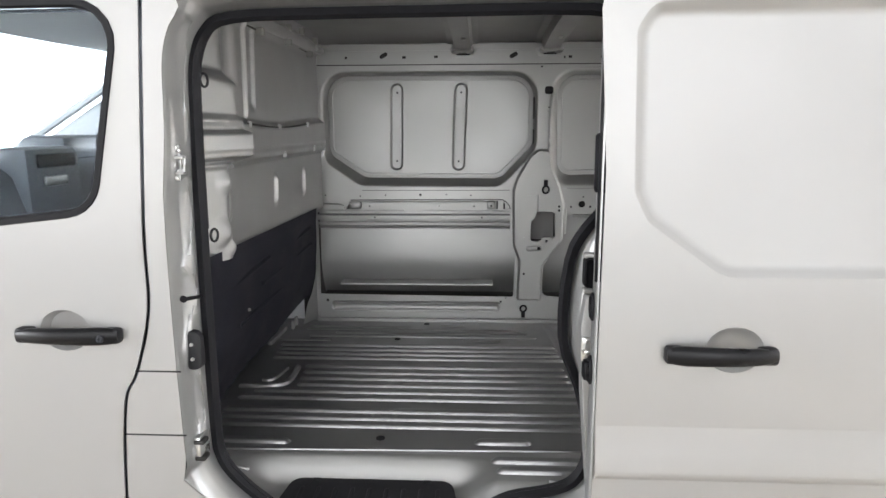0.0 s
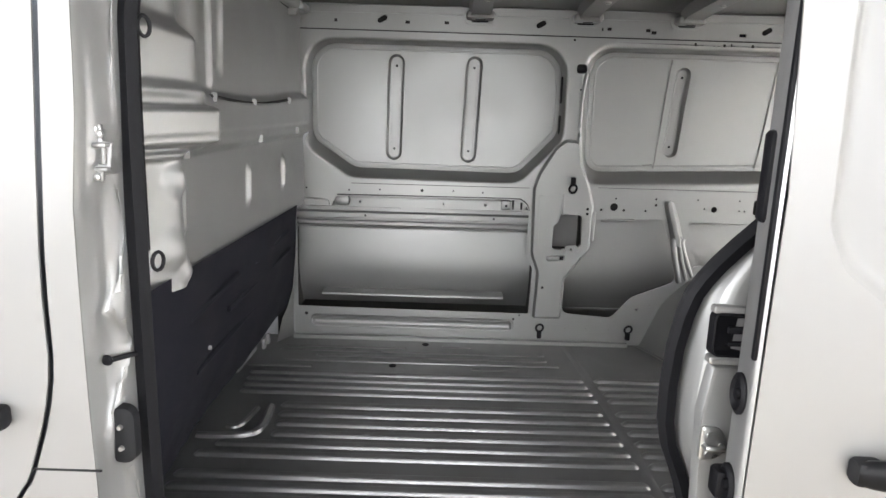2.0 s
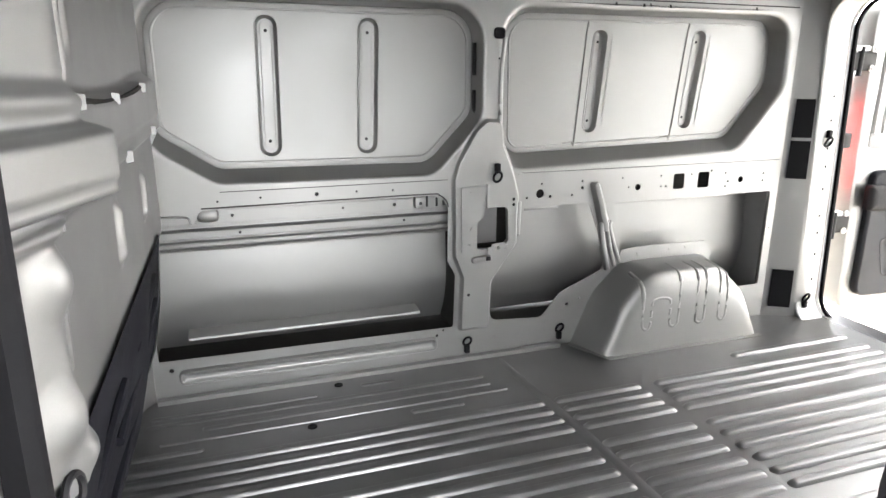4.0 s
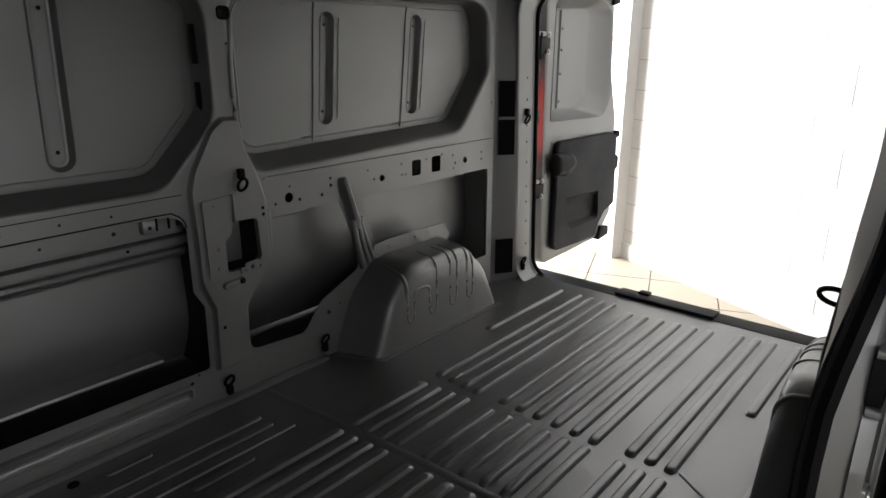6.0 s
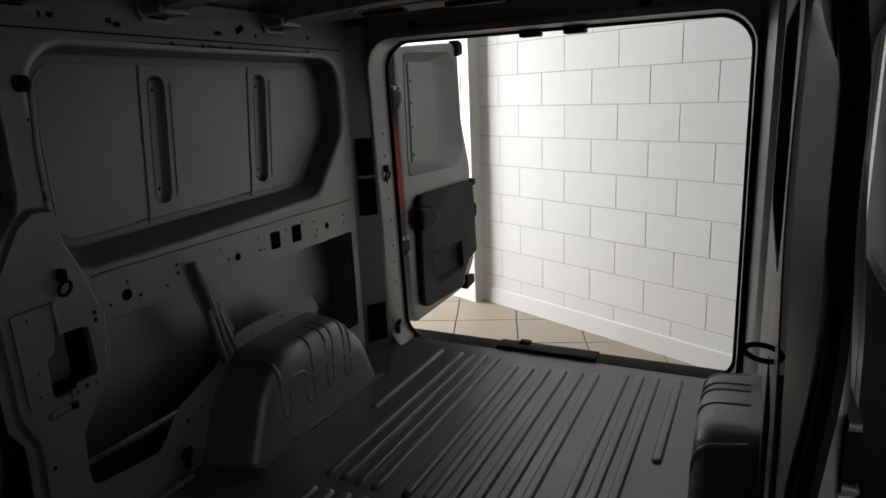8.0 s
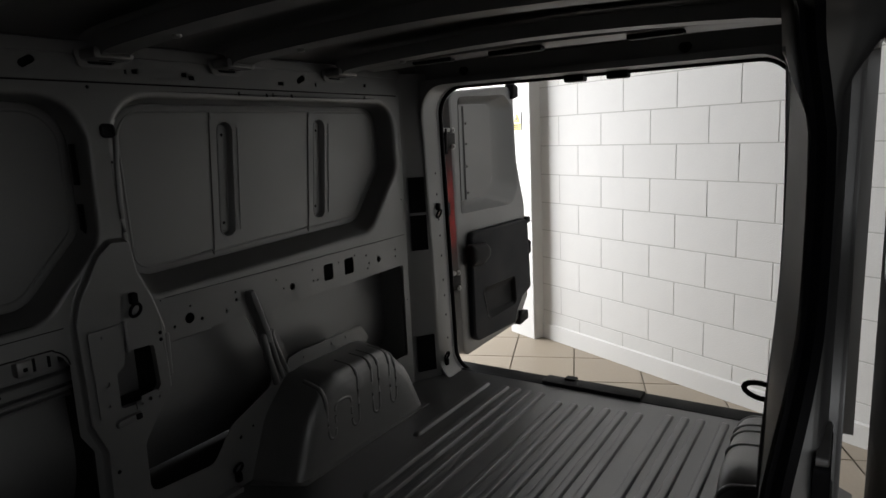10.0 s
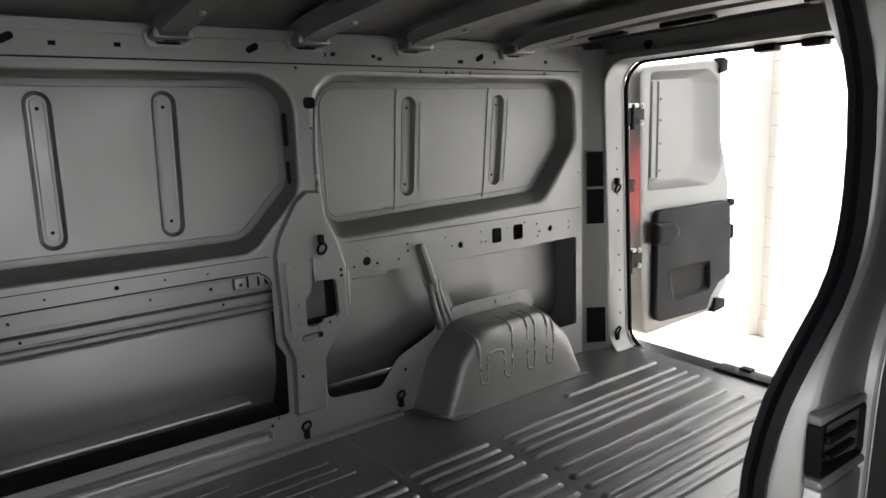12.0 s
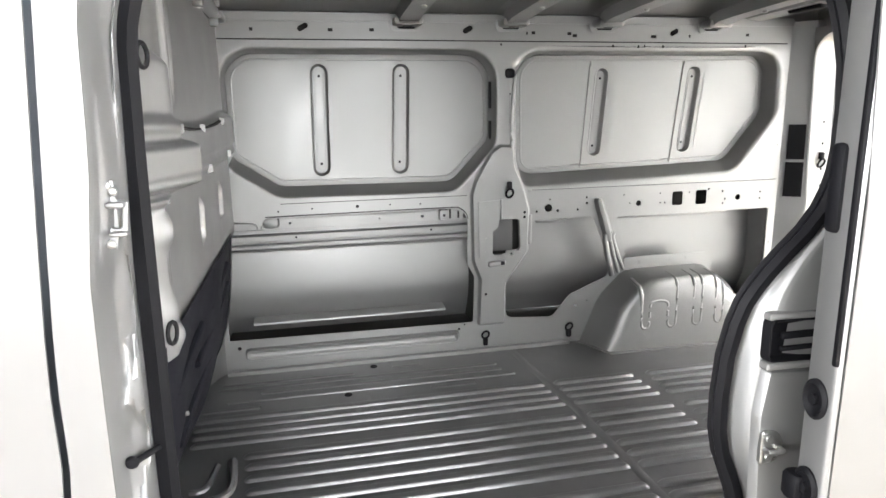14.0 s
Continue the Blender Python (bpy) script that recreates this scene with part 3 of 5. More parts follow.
# centre pillar with its lock plate
PIL = [(0.802, 1.428), (0.765, 1.400), (0.702, 1.292), (0.685, 1.235), (0.690, 0.955), (0.720, 0.875), (0.712, 0.675), (0.815, 0.675), (0.820, 0.850), (0.917, 0.985), (0.922, 1.165), (0.895, 1.258), (0.860, 1.340), (0.850, 1.425)]
PILR = [0.015, 0.05, 0.06, 0.04, 0.03, 0.03, 0.004, 0.004, 0.04, 0.03, 0.05, 0.06, 0.06, 0.012]
pillar = part("centre_pillar", sheet([rounded(PIL, PILR, 4), rounded(PILH, 0.012, 2)], side(FW - 0.018), 0.002), SILVER, far_side)
part("pillar_flank", pressing(PIL, PILR, [(-0.013, 0.0032), (-0.010, 0.0045), (-0.004, 0.0145), (-0.0015, 0.0190), (0.002, 0.0201)], wall_s, n=4, cap=False), SILVER, pillar)
part("hole_lip", pressing(PILH, 0.012, [(-0.001, 0.0202), (0.0005, 0.017), (0.001, 0.001)], wall_s, n=2, cap=False), SILVER, pillar)
part("post_bead", bead(0.806, 1.45, 0.814, 1.69, 0.013, 0.0025, wall_s), SILVER, pillar)
part("pillar_bead", tube(smooth_path([(x, y, z) for x, y, z in ((0.868, 1.774, 1.71), (0.855, 1.769, 1.60), (0.853, 1.768, 1.42), (0.862, 1.762, 1.335), (0.893, 1.759, 1.262), (0.911, 1.757, 1.19), (0.917, 1.757, 1.09), (0.921, 1.762, 0.985))], 5), 0.0075, n=10), SILVER, pillar)
for path in ([(0.70, 0.945), (0.728, 0.87), (0.722, 0.68)], [(0.690, 1.19), (0.690, 0.96)]):
    part("pillar_bead", tube(smooth_path([(x, FW - 0.013, z) for x, z in path], 5), 0.006, n=8), SILVER, pillar)
part("lock_plate", sheet([rounded([(0.703, 1.208), (0.800, 1.212), (0.793, 1.128), (0.787, 1.096), (0.764, 1.080), (0.764, 0.974), (0.706, 0.968)], [0.006, 0.004, 0.006, 0.014, 0.012, 0.004, 0.006], 3), circle(0.735, 1.19, 0.004), circle(0.735, 1.06, 0.007), circle(0.732, 1.00, 0.004)], side(FW - 0.024), 0.004), SILVER, pillar)
part("lock_rail", block(0.798, 1.735, 1.13, 0.806, 1.750, 1.215, 0.002), SILVER, pillar)
part("bracket_clip", sheet([rounded([(0.805, 0.962), (0.885, 0.968), (0.885, 0.990), (0.87, 0.990), (0.87, 1.0), (0.82, 0.996), (0.82, 0.985), (0.805, 0.985)], 0.003, 2), circle(0.845, 0.980, 0.006), circle(0.82, 0.975, 0.004), circle(0.872, 0.977, 0.004)], side(FW - 0.028), 0.004), SILVER, pillar)
part("bracket_plate", pressing([(0.745, 0.925), (0.825, 0.93), (0.825, 0.955), (0.745, 0.95)], 0.012, [(0, -0.002), (0.004, 0.006), (0.008, 0.007)], side(FW - 0.022)), SILVER, pillar)
part("plate_nut", block(0.80, 1.735, 0.935, 0.816, 1.744, 0.950, 0.002), PLASTIC, pillar)
for x, z in ((0.905, 1.155), (0.905, 1.135), (0.735, 0.809), (0.78, 0.94)):
    part("pillar_hole", lathe([(0.006, 0.0005), (0.005, 0.001), (0.001, 0.001)], lambda p, d=0, x=x, z=z: Vector((x + p[0], FW - 0.024 - d, z + p[1])), 8), PLASTIC, pillar)
part("grommet", pressing([(0.822, 1.702), (0.866, 1.702), (0.866, 1.742), (0.822, 1.742)], 0.014, [(0, -0.002), (0.002, 0.006), (0.007, 0.0065), (0.010, 0.0045)], wall_s), RUBBER, far_side, "black rubber grommet")

# the strut between the rear openings
strut = part("strut", loft([[(x + dx * w, y, z) for dx, y in ((-1.0, 1.768), (-0.80, 1.760), (-0.55, 1.745), (-0.25, 1.741), (0.10, 1.742), (0.45, 1.752), (0.75, 1.762), (1.0, 1.768))] for x, z, w in ((1.248, 1.196, 0.014), (1.250, 1.188, 0.022), (1.262, 1.150, 0.025), (1.276, 1.110, 0.026), (1.288, 1.066, 0.026), (1.300, 1.035, 0.027), (1.303, 1.005, 0.030))], cap0=True, closed=False, cap1=False), SILVER, far_side)
for x0, z0, x1, z1, r in ((1.283, 1.015, 1.324, 0.846, 0.012), (1.305, 1.025, 1.352, 0.858, 0.010), (1.318, 1.020, 1.376, 0.872, 0.010)):
    part("strut_ridge", tube(smooth_path([(x0 + 0.006, 1.758, z0 + 0.02), (x0, 1.756, z0), (0.5 * (x0 + x1) - 0.004, 1.757, 0.5 * (z0 + z1)), (x1, 1.763, z1)], 4), r, n=10, up=(0, 1, 0)), SILVER, strut)
part("strut_web", sheet([rounded([(1.278, 1.03), (1.318, 1.03), (1.334, 0.98), (1.380, 0.868), (1.320, 0.842), (1.276, 0.96)], 0.008, 3)], side(FW - 0.008), 0.004), SILVER, strut)
# folded lips under the belt over the rear openings, and the flange beside the centre pillar
for x0, x1, z, y in ((1.345, 1.905, 1.104, 1.800), (0.982, 1.125, 1.098, 1.815)):
    lip_ = part("opening_lip", block(x0, y, z - 0.006, x1, y + 0.006, z + 0.005, 0.002), SILVER, far_side)
    # solid dark strip drawn for the shade in the fold
    part("lip_gap_shade", block(x0, y + 0.004, z + 0.006, x1, y + 0.010, z + 0.014, 0.001), NEAR_BLACK, lip_)
part("opening_flange", bead(0.935, 1.020, 0.938, 1.135, 0.010, 0.006, wall_s), SILVER, far_side)


def tie_ring(x, y, z, up=True):
    """A lashing eye: a small foot with a ring."""
    t = part("tie_down", tube([(x + 0.0155 * math.cos(a), y - 0.012 - 0.008 * math.sin(a), z + 0.019 * math.sin(a)) for a in [2 * math.pi * k / 14 for k in range(14)]], 0.0048, True, 6, up=(0, 1, 0)), RUBBER, van, "black lashing ring")
    s = -1 if up else 1
    part("foot", block(x - 0.010, y - 0.018, z + s * 0.032 - 0.016, x + 0.010, y + 0.001, z + s * 0.032 + 0.016, 0.004), RUBBER, t)
    return t


for x, y, z, up in ((0.736, 1.768, 0.622, True), (1.124, 1.768, 0.625, True), (0.836, 1.748, 1.240, False)):
    tie_ring(x, y, z, up)


# ---- wheel boxes ----
def wheel_box(yw, yi, s, label):
    """A stamped wheel box from the wall (yw) to its inner face (yi)."""
    A = rounded([(1.180, FL), (1.262, 0.75), (1.388, 0.875), (1.765, 0.875), (1.935, 0.76), (2.02, FL)], [0.001, 0.20, 0.12, 0.12, 0.20, 0.001], 7)
    B = rounded([(1.224, FL), (1.298, 0.740), (1.405, 0.864), (1.745, 0.864), (1.878, 0.740), (1.962, FL)], [0.001, 0.20, 0.12, 0.12, 0.20, 0.001], 7)
    C = rounded([(1.262, FL), (1.338, 0.712), (1.434, 0.826), (1.720, 0.826), (1.842, 0.712), (1.930, FL)], [0.001, 0.19, 0.11, 0.11, 0.19, 0.001], 7)
    mixed = lambda P, Q, f: [(p[0] + (q[0] - p[0]) * f, p[1] + (q[1] - p[1]) * f) for p, q in zip(P, Q)]
    rings = []
    for t, P in ((0, A), (0.40, mixed(A, B, 0.5)), (0.78, B), (0.86, mixed(B, C, 0.10)), (0.93, mixed(B, C, 0.32)), (0.975, mixed(B, C, 0.62)), (1.0, C)):
        rings.append([(p[0], yw + (yi - yw) * t, p[1]) for p in P])
    for f in (0.06, 0.5):
        rings.append([(p[0] * (1 - f) + 1.59 * f, yi - s * 0.003, p[1] * (1 - f) + (0.70 if p[1] > FL + 0.001 else p[1]) * f) for p in C])
    wb = part("wheel_arch", loft(rings, cap1=True, closed=False), SILVER, van, label)
    fl = sheet([rounded([(1.362, 0.868), (1.378, 0.920), (1.450, 0.928), (1.780, 0.926), (1.830, 0.855)], 0.012, 3), circle(1.60, 0.905, 0.006), circle(1.68, 0.907, 0.004), circle(1.45, 0.900, 0.004)], lambda p, d=0: Vector((p[0], yw - s * (0.012 + d), p[1])), 0.003)
    part("arch_flange", fl, SILVER, wb)
    def crest(P, x):
        """Height of an outline over a place along the box."""
        for (x0, z0), (x1, z1) in zip(P, P[1:]):
            if x0 <= x <= x1:
                return z0 + (z1 - z0) * (x - x0) / (x1 - x0)
        return P[-1][1]

    M = mixed(A, B, 0.55)
    mids = [(0.45, M), (0.78, B), (0.86, mixed(B, C, 0.10)), (0.93, mixed(B, C, 0.32)), (0.975, mixed(B, C, 0.62))]
    top = lambda x: [(x, yw + (yi - yw) * t, crest(P, x) - 0.0055) for t, P in mids] + [(x, yi + s * 0.0035, crest(C, x) - 0.012)]
    yf = yi + s * 0.003
    for cols in ((1.382, 1.420, 1.505, 1.545), (1.627, 1.667), (1.735, 1.772)):
        pts = top(cols[0]) + [(cols[0], yf, 0.675)]
        for k, (c, e) in enumerate(zip(cols, cols[1:])):
            m = (c + e) / 2
            if k % 2 == 0:
                pts += [(c + 0.006, yf, 0.652), (m, yf, 0.645), (e - 0.006, yf, 0.652), (e, yf, 0.675)]
            else:
                pts += [(c, yf, 0.740), (c + 0.008, yf, 0.760), (m, yf, 0.767), (e - 0.008, yf, 0.760), (e, yf, 0.740), (e, yf, 0.675)]
        pts += top(cols[-1])[::-1]
        part("arch_rib", tube(smooth_path(pts, 3), 0.0085, n=10), SILVER, wb)
    part("arch_weld_flange", sweep([(1.165, yw - s * 0.02, FL + 0.003), (1.240, yi - s * 0.010, FL + 0.003), (1.965, yi - s * 0.010, FL + 0.003)], [(-0.012, -0.002), (0.012, -0.002), (0.012, 0.002), (-0.012, 0.002)]), SILVER, wb)
    return wb


wheel_box(FW, 1.592, 1, "rounded silver wheel arch with stamped ribs")
wheel_box(0.13, 0.345, -1, "rounded silver wheel arch in the shade of the near side")


# ---- load floor ----
FOUT = [(-0.56, 1.775), (2.42, 1.775), (2.42, 0.20), (0.935, 0.20), (0.935, 0.400), (-0.56, 0.380)]
load_floor = part("load_floor", sheet([FOUT], flat(FL - 0.003), 0.003), FLOOR_PAINT, van, "ribbed grey painted steel load floor")
for x, y in ((0.118, 1.456), (0.239, 1.699), (0.191, 0.465)):
    part("floor_plug", lathe([(0.015, 0.0), (0.0145, 0.003), (0.010, 0.004), (0.008, 0.0025), (0.001, 0.0025)], lambda p, d=0, x=x, y=y: Vector((x + p[0], y + p[1], FL + d)), 12), RUBBER, load_floor, "black rubber plug")
A4, B6, C3 = (1.360, 1.304, 1.247, 1.191), (1.090, 1.025, 0.960, 0.894, 0.830, 0.768), (0.662, 0.605, 0.549)
fl = flat(FL)


def floor_rib(x0, x1, y, r=0.0170, h=0.0108):
    prof = ((1.0, -0.002), (0.93, h * 0.12), (0.84, h * 0.44), (0.74, h * 0.76), (0.62, h * 0.95), (0.45, h))
    part("floor_rib", loft([[fl(p, hh) for p in stadium(x0 + (1 - k) * 0.030, y, x1 - (1 - k) * 0.030, y, r * k, 6)] for k, hh in prof]), FLOOR_PAINT, load_floor)


for i, y in enumerate(A4):
    floor_rib(-0.405 + 0.006 * i, 0.842 + 0.005 * i, y)
    floor_rib(0.907 + 0.004 * i, 1.212 + 0.005 * i, y)
    floor_rib(1.295 - 0.004 * i, 2.268, y)
for i, y in enumerate(B6):
    floor_rib((-0.215, -0.207, -0.202, -0.195, -0.345, -0.385)[i], 0.852 + 0.006 * i, y)
    floor_rib(0.922 + 0.003 * i, 1.222 + 0.003 * i, y)
    floor_rib(1.290 - 0.002 * i, 2.214 + 0.008 * i, y)
for i, y in enumerate(C3):
    floor_rib(-0.40, 0.884, y)
    floor_rib(0.940, 1.236, y)
    floor_rib(1.294, 2.286 + 0.008 * i, y)
floor_rib(1.712, 2.266, 1.457)
floor_rib(1.722, 2.310, 0.466)
for x0, x1, y in ((-0.36, -0.112, 0.430), (0.512, 0.665, 0.450), (0.565, 0.86, 0.338), (0.580, 0.85, 0.281)):
    floor_rib(x0, x1, y, 0.0175, 0.011)
for x0, x1, y, r in ((-0.345, 0.150, 1.648, 0.010), (-0.350, 0.728, 1.603, 0.012), (-0.19, 0.732, 1.547, 0.012), (-0.31, 0.775, 1.489, 0.007), (0.440, 0.598, 1.445, 0.014), (-0.44, -0.205, 1.431, 0.012), (0.320, 0.425, 1.673, 0.010)):
    part("floor_rib", bead(x0, y, x1, y, r, 0.005, fl), FLOOR_PAINT, load_floor)
part("cross_bead", sweep([(0.845, 1.72, FL), (0.872, 1.40, FL), (0.893, 1.12, FL), (0.905, 0.80, FL), (0.912, 0.30, FL)], [(-0.018, -0.001), (-0.009, 0.0025), (0.009, 0.0025), (0.018, -0.001)]), FLOOR_PAINT, load_floor)
part("seam", sweep([(-0.44, 0.374, FL), (0.90, 0.410, FL)], [(-0.006, -0.001), (-0.004, 0.003), (0.004, 0.003), (0.006, -0.001)]), FLOOR_PAINT, load_floor)
part("corner_bead", tube(smooth_path([(-0.43, 0.868, FL), (-0.295, 0.876, FL), (-0.250, 0.925, FL), (-0.258, 1.075, FL)], 5), 0.014, n=8), FLOOR_PAINT, load_floor)
part("corner_bead", tube(smooth_path([(-0.36, 0.93, FL), (-0.32, 0.94, FL), (-0.30, 1.06, FL)], 5), 0.010, n=8), FLOOR_PAINT, load_floor)
part("floor_edge", sweep([(-0.34, 1.755, FL + 0.004), (1.12, 1.755, FL + 0.004)], [(-0.03, -0.003), (0.02, -0.003), (0.02, 0.012), (0.005, 0.014), (-0.03, 0.002)]), SILVER, load_floor)
part("shallow_bead", bead(1.300, 0.520, 1.245, 0.438, 0.007, 0.003, fl), FLOOR_PAINT, load_floor)

# the entry plate, dished to a step, with its black tread
def step_z(x, y):
    """Height of the entry plate: level, then dished smoothly down to the tread."""
    sides = (ease(-0.245, -0.085, x), 1 - ease(0.435, 0.575, x), 1 - ease(0.275, 0.352, y))
    u = sides[0] * sides[1] * sides[2]
    lip = 0.004 * hump(0.345, 0.372, y, 0.012) * ease(-0.20, -0.08, x) * (1 - ease(0.43, 0.52, x))
    fall = 0.035 * (1 - ease(0.165, 0.235, y)) * (1 - u)
    return FL - 0.001 + lip - 0.062 * u - fall


xs = [-0.33 + 1.27 * i / 127 for i in range(128)]
ys = [0.150 + 0.262 * j / 52 for j in range(53)]
# floor paint swapped for lighter silver, as its slopes catch more light
step = part("entry_plate", loft([[(x, y, step_z(x, y)) for x in xs] for y in ys], closed=False, cap1=False), SILVER, van, "entry plate dished to a step, in lighter silver for its light")
part("step_floor", block(-0.10, 0.06, FL - 0.085, 0.47, 0.20, FL - 0.064), SILVER, step)
for x, y, a in ((-0.205, 0.285, 0.5), (0.735, 0.232, -0.5)):
    part("plate_dimple", bead(x - 0.015, y - 0.006 * a, x + 0.015, y + 0.006 * a, 0.007, 0.004, lambda p, d=0: Vector((p[0], p[1], step_z(p[0], p[1]) + d))), SILVER, step)
tread = sheet([rounded([(-0.085, 0.06), (-0.045, 0.282), (0.435, 0.282), (0.475, 0.06)], [0.01, 0.04, 0.04, 0.01], 4)], lambda p, d=0: Vector((p[0], p[1], FL - 0.055 - 0.10 * (0.282 - p[1]) + d)), 0.02, 0.006)
step_mat = part("step_tread", tread, PLASTIC, van, "black plastic step tread with moulded ribs")
for k in range(9):
    part("tread_rib", bead(-0.005 + 0.05 * k, 0.08, -0.005 + 0.05 * k, 0.23, 0.008, 0.003, lambda p, d=0: Vector((p[0], p[1], FL - 0.035 - 0.10 * (0.282 - p[1]) + d))), PLASTIC, step_mat)
for x in (0.03, 0.36):
    part("tread_clip", block(x - 0.012, 0.262, FL - 0.037, x + 0.012, 0.272, FL - 0.030, 0.002), RUBBER, step_mat)

# ---- roof ----
roof_pts = [(0.02, 1.86), (0.10, 1.93), (0.30, 1.985), (0.97, 2.01), (1.64, 1.985), (1.80, 1.93)]
rp = smooth_path([(0, y, z) for y, z in roof_pts], 4)
roof = part("roof", loft([[(x, p.y, p.z) for p in rp] for x in (-1.10, -0.4, 1.2, 2.44)], cap1=False, closed=False), SILVER, van, "silver roof skin seen from inside")
part("roof_outer", loft([[(x, p.y, p.z + 0.02) for p in rp] for x in (-1.10, -0.4, 1.2, 2.46)], cap1=False, closed=False), SILVER_OUT, roof)


def roof_bow(x, w=0.075):
    """A hat-shaped roof bow with a foot at either end."""
    prof = [(-w, 0.022), (-w * 0.62, 0.018), (-w * 0.5, -0.022), (w * 0.5, -0.022), (w * 0.62, 0.018), (w, 0.022)]
    pth = [(x, y, z - 0.03) for y, z in ((0.16, 1.925), (0.34, 1.972), (0.97, 1.995), (1.60, 1.972), (1.70, 1.95))]
    b = part("roof_bow", sweep(smooth_path(pth, 4), [(-q[0], q[1]) for q in prof], caps=False), SILVER, roof)
    for yy, s in ((1.762, -1), (0.16, 1)):
        y0, y1 = sorted((yy, yy + s * 0.075))
        f = part("bow_foot", block(x - 0.055, y0, 1.895, x + 0.055, y1, 1.925, 0.01), SILVER, b)
        part("foot_slot", block(x - 0.02, (y0 + y1) / 2 - 0.008, 1.8935, x + 0.02, (y0 + y1) / 2 + 0.008, 1.9, 0.003), PLASTIC, b)
    part("bow_nut", lathe([(0.011, -0.004), (0.011, 0.004), (0.007, 0.007), (0.001, 0.007)], lambda p, d=0: Vector((x + 0.012 + p[0], 1.45 + p[1], 1.927 - d)), 8), STEEL, b)
    plate = part("foot_plate", sheet([rounded([(x - 0.070, 1.925), (x - 0.056, 1.880), (x + 0.052, 1.880), (x + 0.074, 1.925)], 0.008, 3), stadium(x - 0.028, 1.897, x + 0.028, 1.897, 0.008, 5)], side(FW - 0.010), 0.004, 0.001), SILVER, b)
    part("foot_slot", sheet([stadium(x - 0.027, 1.897, x + 0.027, 1.897, 0.0075, 5)], side(FW - 0.006), 0.002), PLASTIC, plate)
    return b


for x in (0.425, 0.845, 1.245, 1.735):
    roof_bow(x)
part("roof_rail", sweep([(-0.34, 1.772, 1.915), (2.14, 1.772, 1.910)], [(-0.03, 0.0), (0.012, 0.0), (0.012, 0.03), (-0.05, 0.06)]), SILVER, roof)
part("roof_rail", sweep([(-0.34, 0.20, 1.895), (2.30, 0.20, 1.895)], [(-0.03, 0.0), (0.03, 0.0), (0.06, 0.09), (-0.05, 0.05)]), SILVER, roof)

# ---- rear frame ----


def lean(z):
    """How far the rear end leans forward at a height."""
    return -0.05 * (z - 0.53)


rear_pillar = part("rear_pillar", loft([[(2.122, 1.775, z), (2.140, 1.766, z), (2.158, 1.758, z), (2.246 + f + lean(z) * 0.6, 1.704, z), (2.262 + f + lean(z) * 0.6, 1.698, z), (2.362 + lean(z), 1.696, z), (2.374 + lean(z), 1.699, z),
                                                  (2.382 + lean(z), 1.715, z), (2.395 + lean(z), 1.80, z)] for z, f in ((0.54, 0.03), (0.58, 0.012), (0.66, 0.0), (1.75, 0.0), (1.93, 0.0))], cap1=False, closed=False), SILVER, van, "boxed silver rear pillar with drilled holes")
for z0, z1 in ((1.335, 1.490), (1.165, 1.322), (0.595, 0.765)):
    rows = []
    for z in (z0, z1):
        b = Vector((2.246 + lean(z) * 0.6 - 2.158, 1.704 - 1.758, 0))
        n = Vector((b.y, -b.x, 0)).normalized()
        rows.append([Vector((2.158, 1.758, z)) + b * g + n * d for g, d in ((0.03, -0.004), (0.03, 0.008), (0.90, 0.008), (0.90, -0.004))])
    part("vent_pad", loft(rows, cap0=True), RUBBER, rear_pillar, "black vent pad")
for k in range(11):
    z = 0.72 + 0.095 * k + (0.02 if k % 3 else 0)
    part("pillar_hole", lathe([(0.006, 0.001), (0.005, 0.0015), (0.001, 0.0015)], lambda p, d=0, z=z: Vector((2.335 + lean(z) + p[0], 1.6955 - d, z + p[1])), 8), PLASTIC, rear_pillar)
part("rear_pillar", loft([[(2.08, 0.16, z), (2.16 + lean(z), 0.225, z), (2.25 + lean(z), 0.248, z), (2.35 + lean(z), 0.274, z), (2.42 + lean(z), 0.274, z), (2.44 + lean(z), 0.262, z), (2.45 + lean(z), 0.06, z)] for z in (0.54, 0.60, 1.75, 1.93)], cap1=False, closed=False), SILVER, van, "boxed silver rear pillar in deep shade")
GATE = rounded([(1.700, 0.535), (1.692, 1.876), (0.280, 1.876), (0.275, 0.535)], [0.10, 0.12, 0.12, 0.10], 8)
GOUT = [(1.77, 0.40), (1.77, 1.99), (0.21, 1.99), (0.21, 0.40)]
gate = part("rear_frame", sheet([GOUT, GATE], lambda p, d=0.0: Vector((2.378 + lean(p[1]) + d, p[0], p[1])), 0.02, 0.004), SILVER, van, "silver frame round the rear opening")
part("gate_seal", tube([(2.404 + lean(p[1]), p[0], p[1]) for p in rounded(inset([(1.700, 0.535), (1.692, 1.876), (0.280, 1.876), (0.275, 0.535)], 0.004), [0.10, 0.12, 0.12, 0.10], 8)], 0.009, True, 8, up=(1, 0, 0)), RUBBER, gate, "black rubber door seal")
rim_ = part("gate_rim", loft([[(x + lean(p[1]), p[0] + w * (p[0] - 0.985), p[1]) for p in GATE] for x, w in ((2.262, 0.006), (2.268, 0.001), (2.276, 0.0), (2.376, 0.0))], cap1=False), SILVER, gate)
part("rim_face", sheet([[(1.702, 0.45), (1.702, 1.90), (0.272, 1.90), (0.272, 0.45)], GATE], lambda p, d=0.0: Vector((2.270 + lean(p[1]) + d, p[0], p[1])), 0.003), SILVER, rim_)
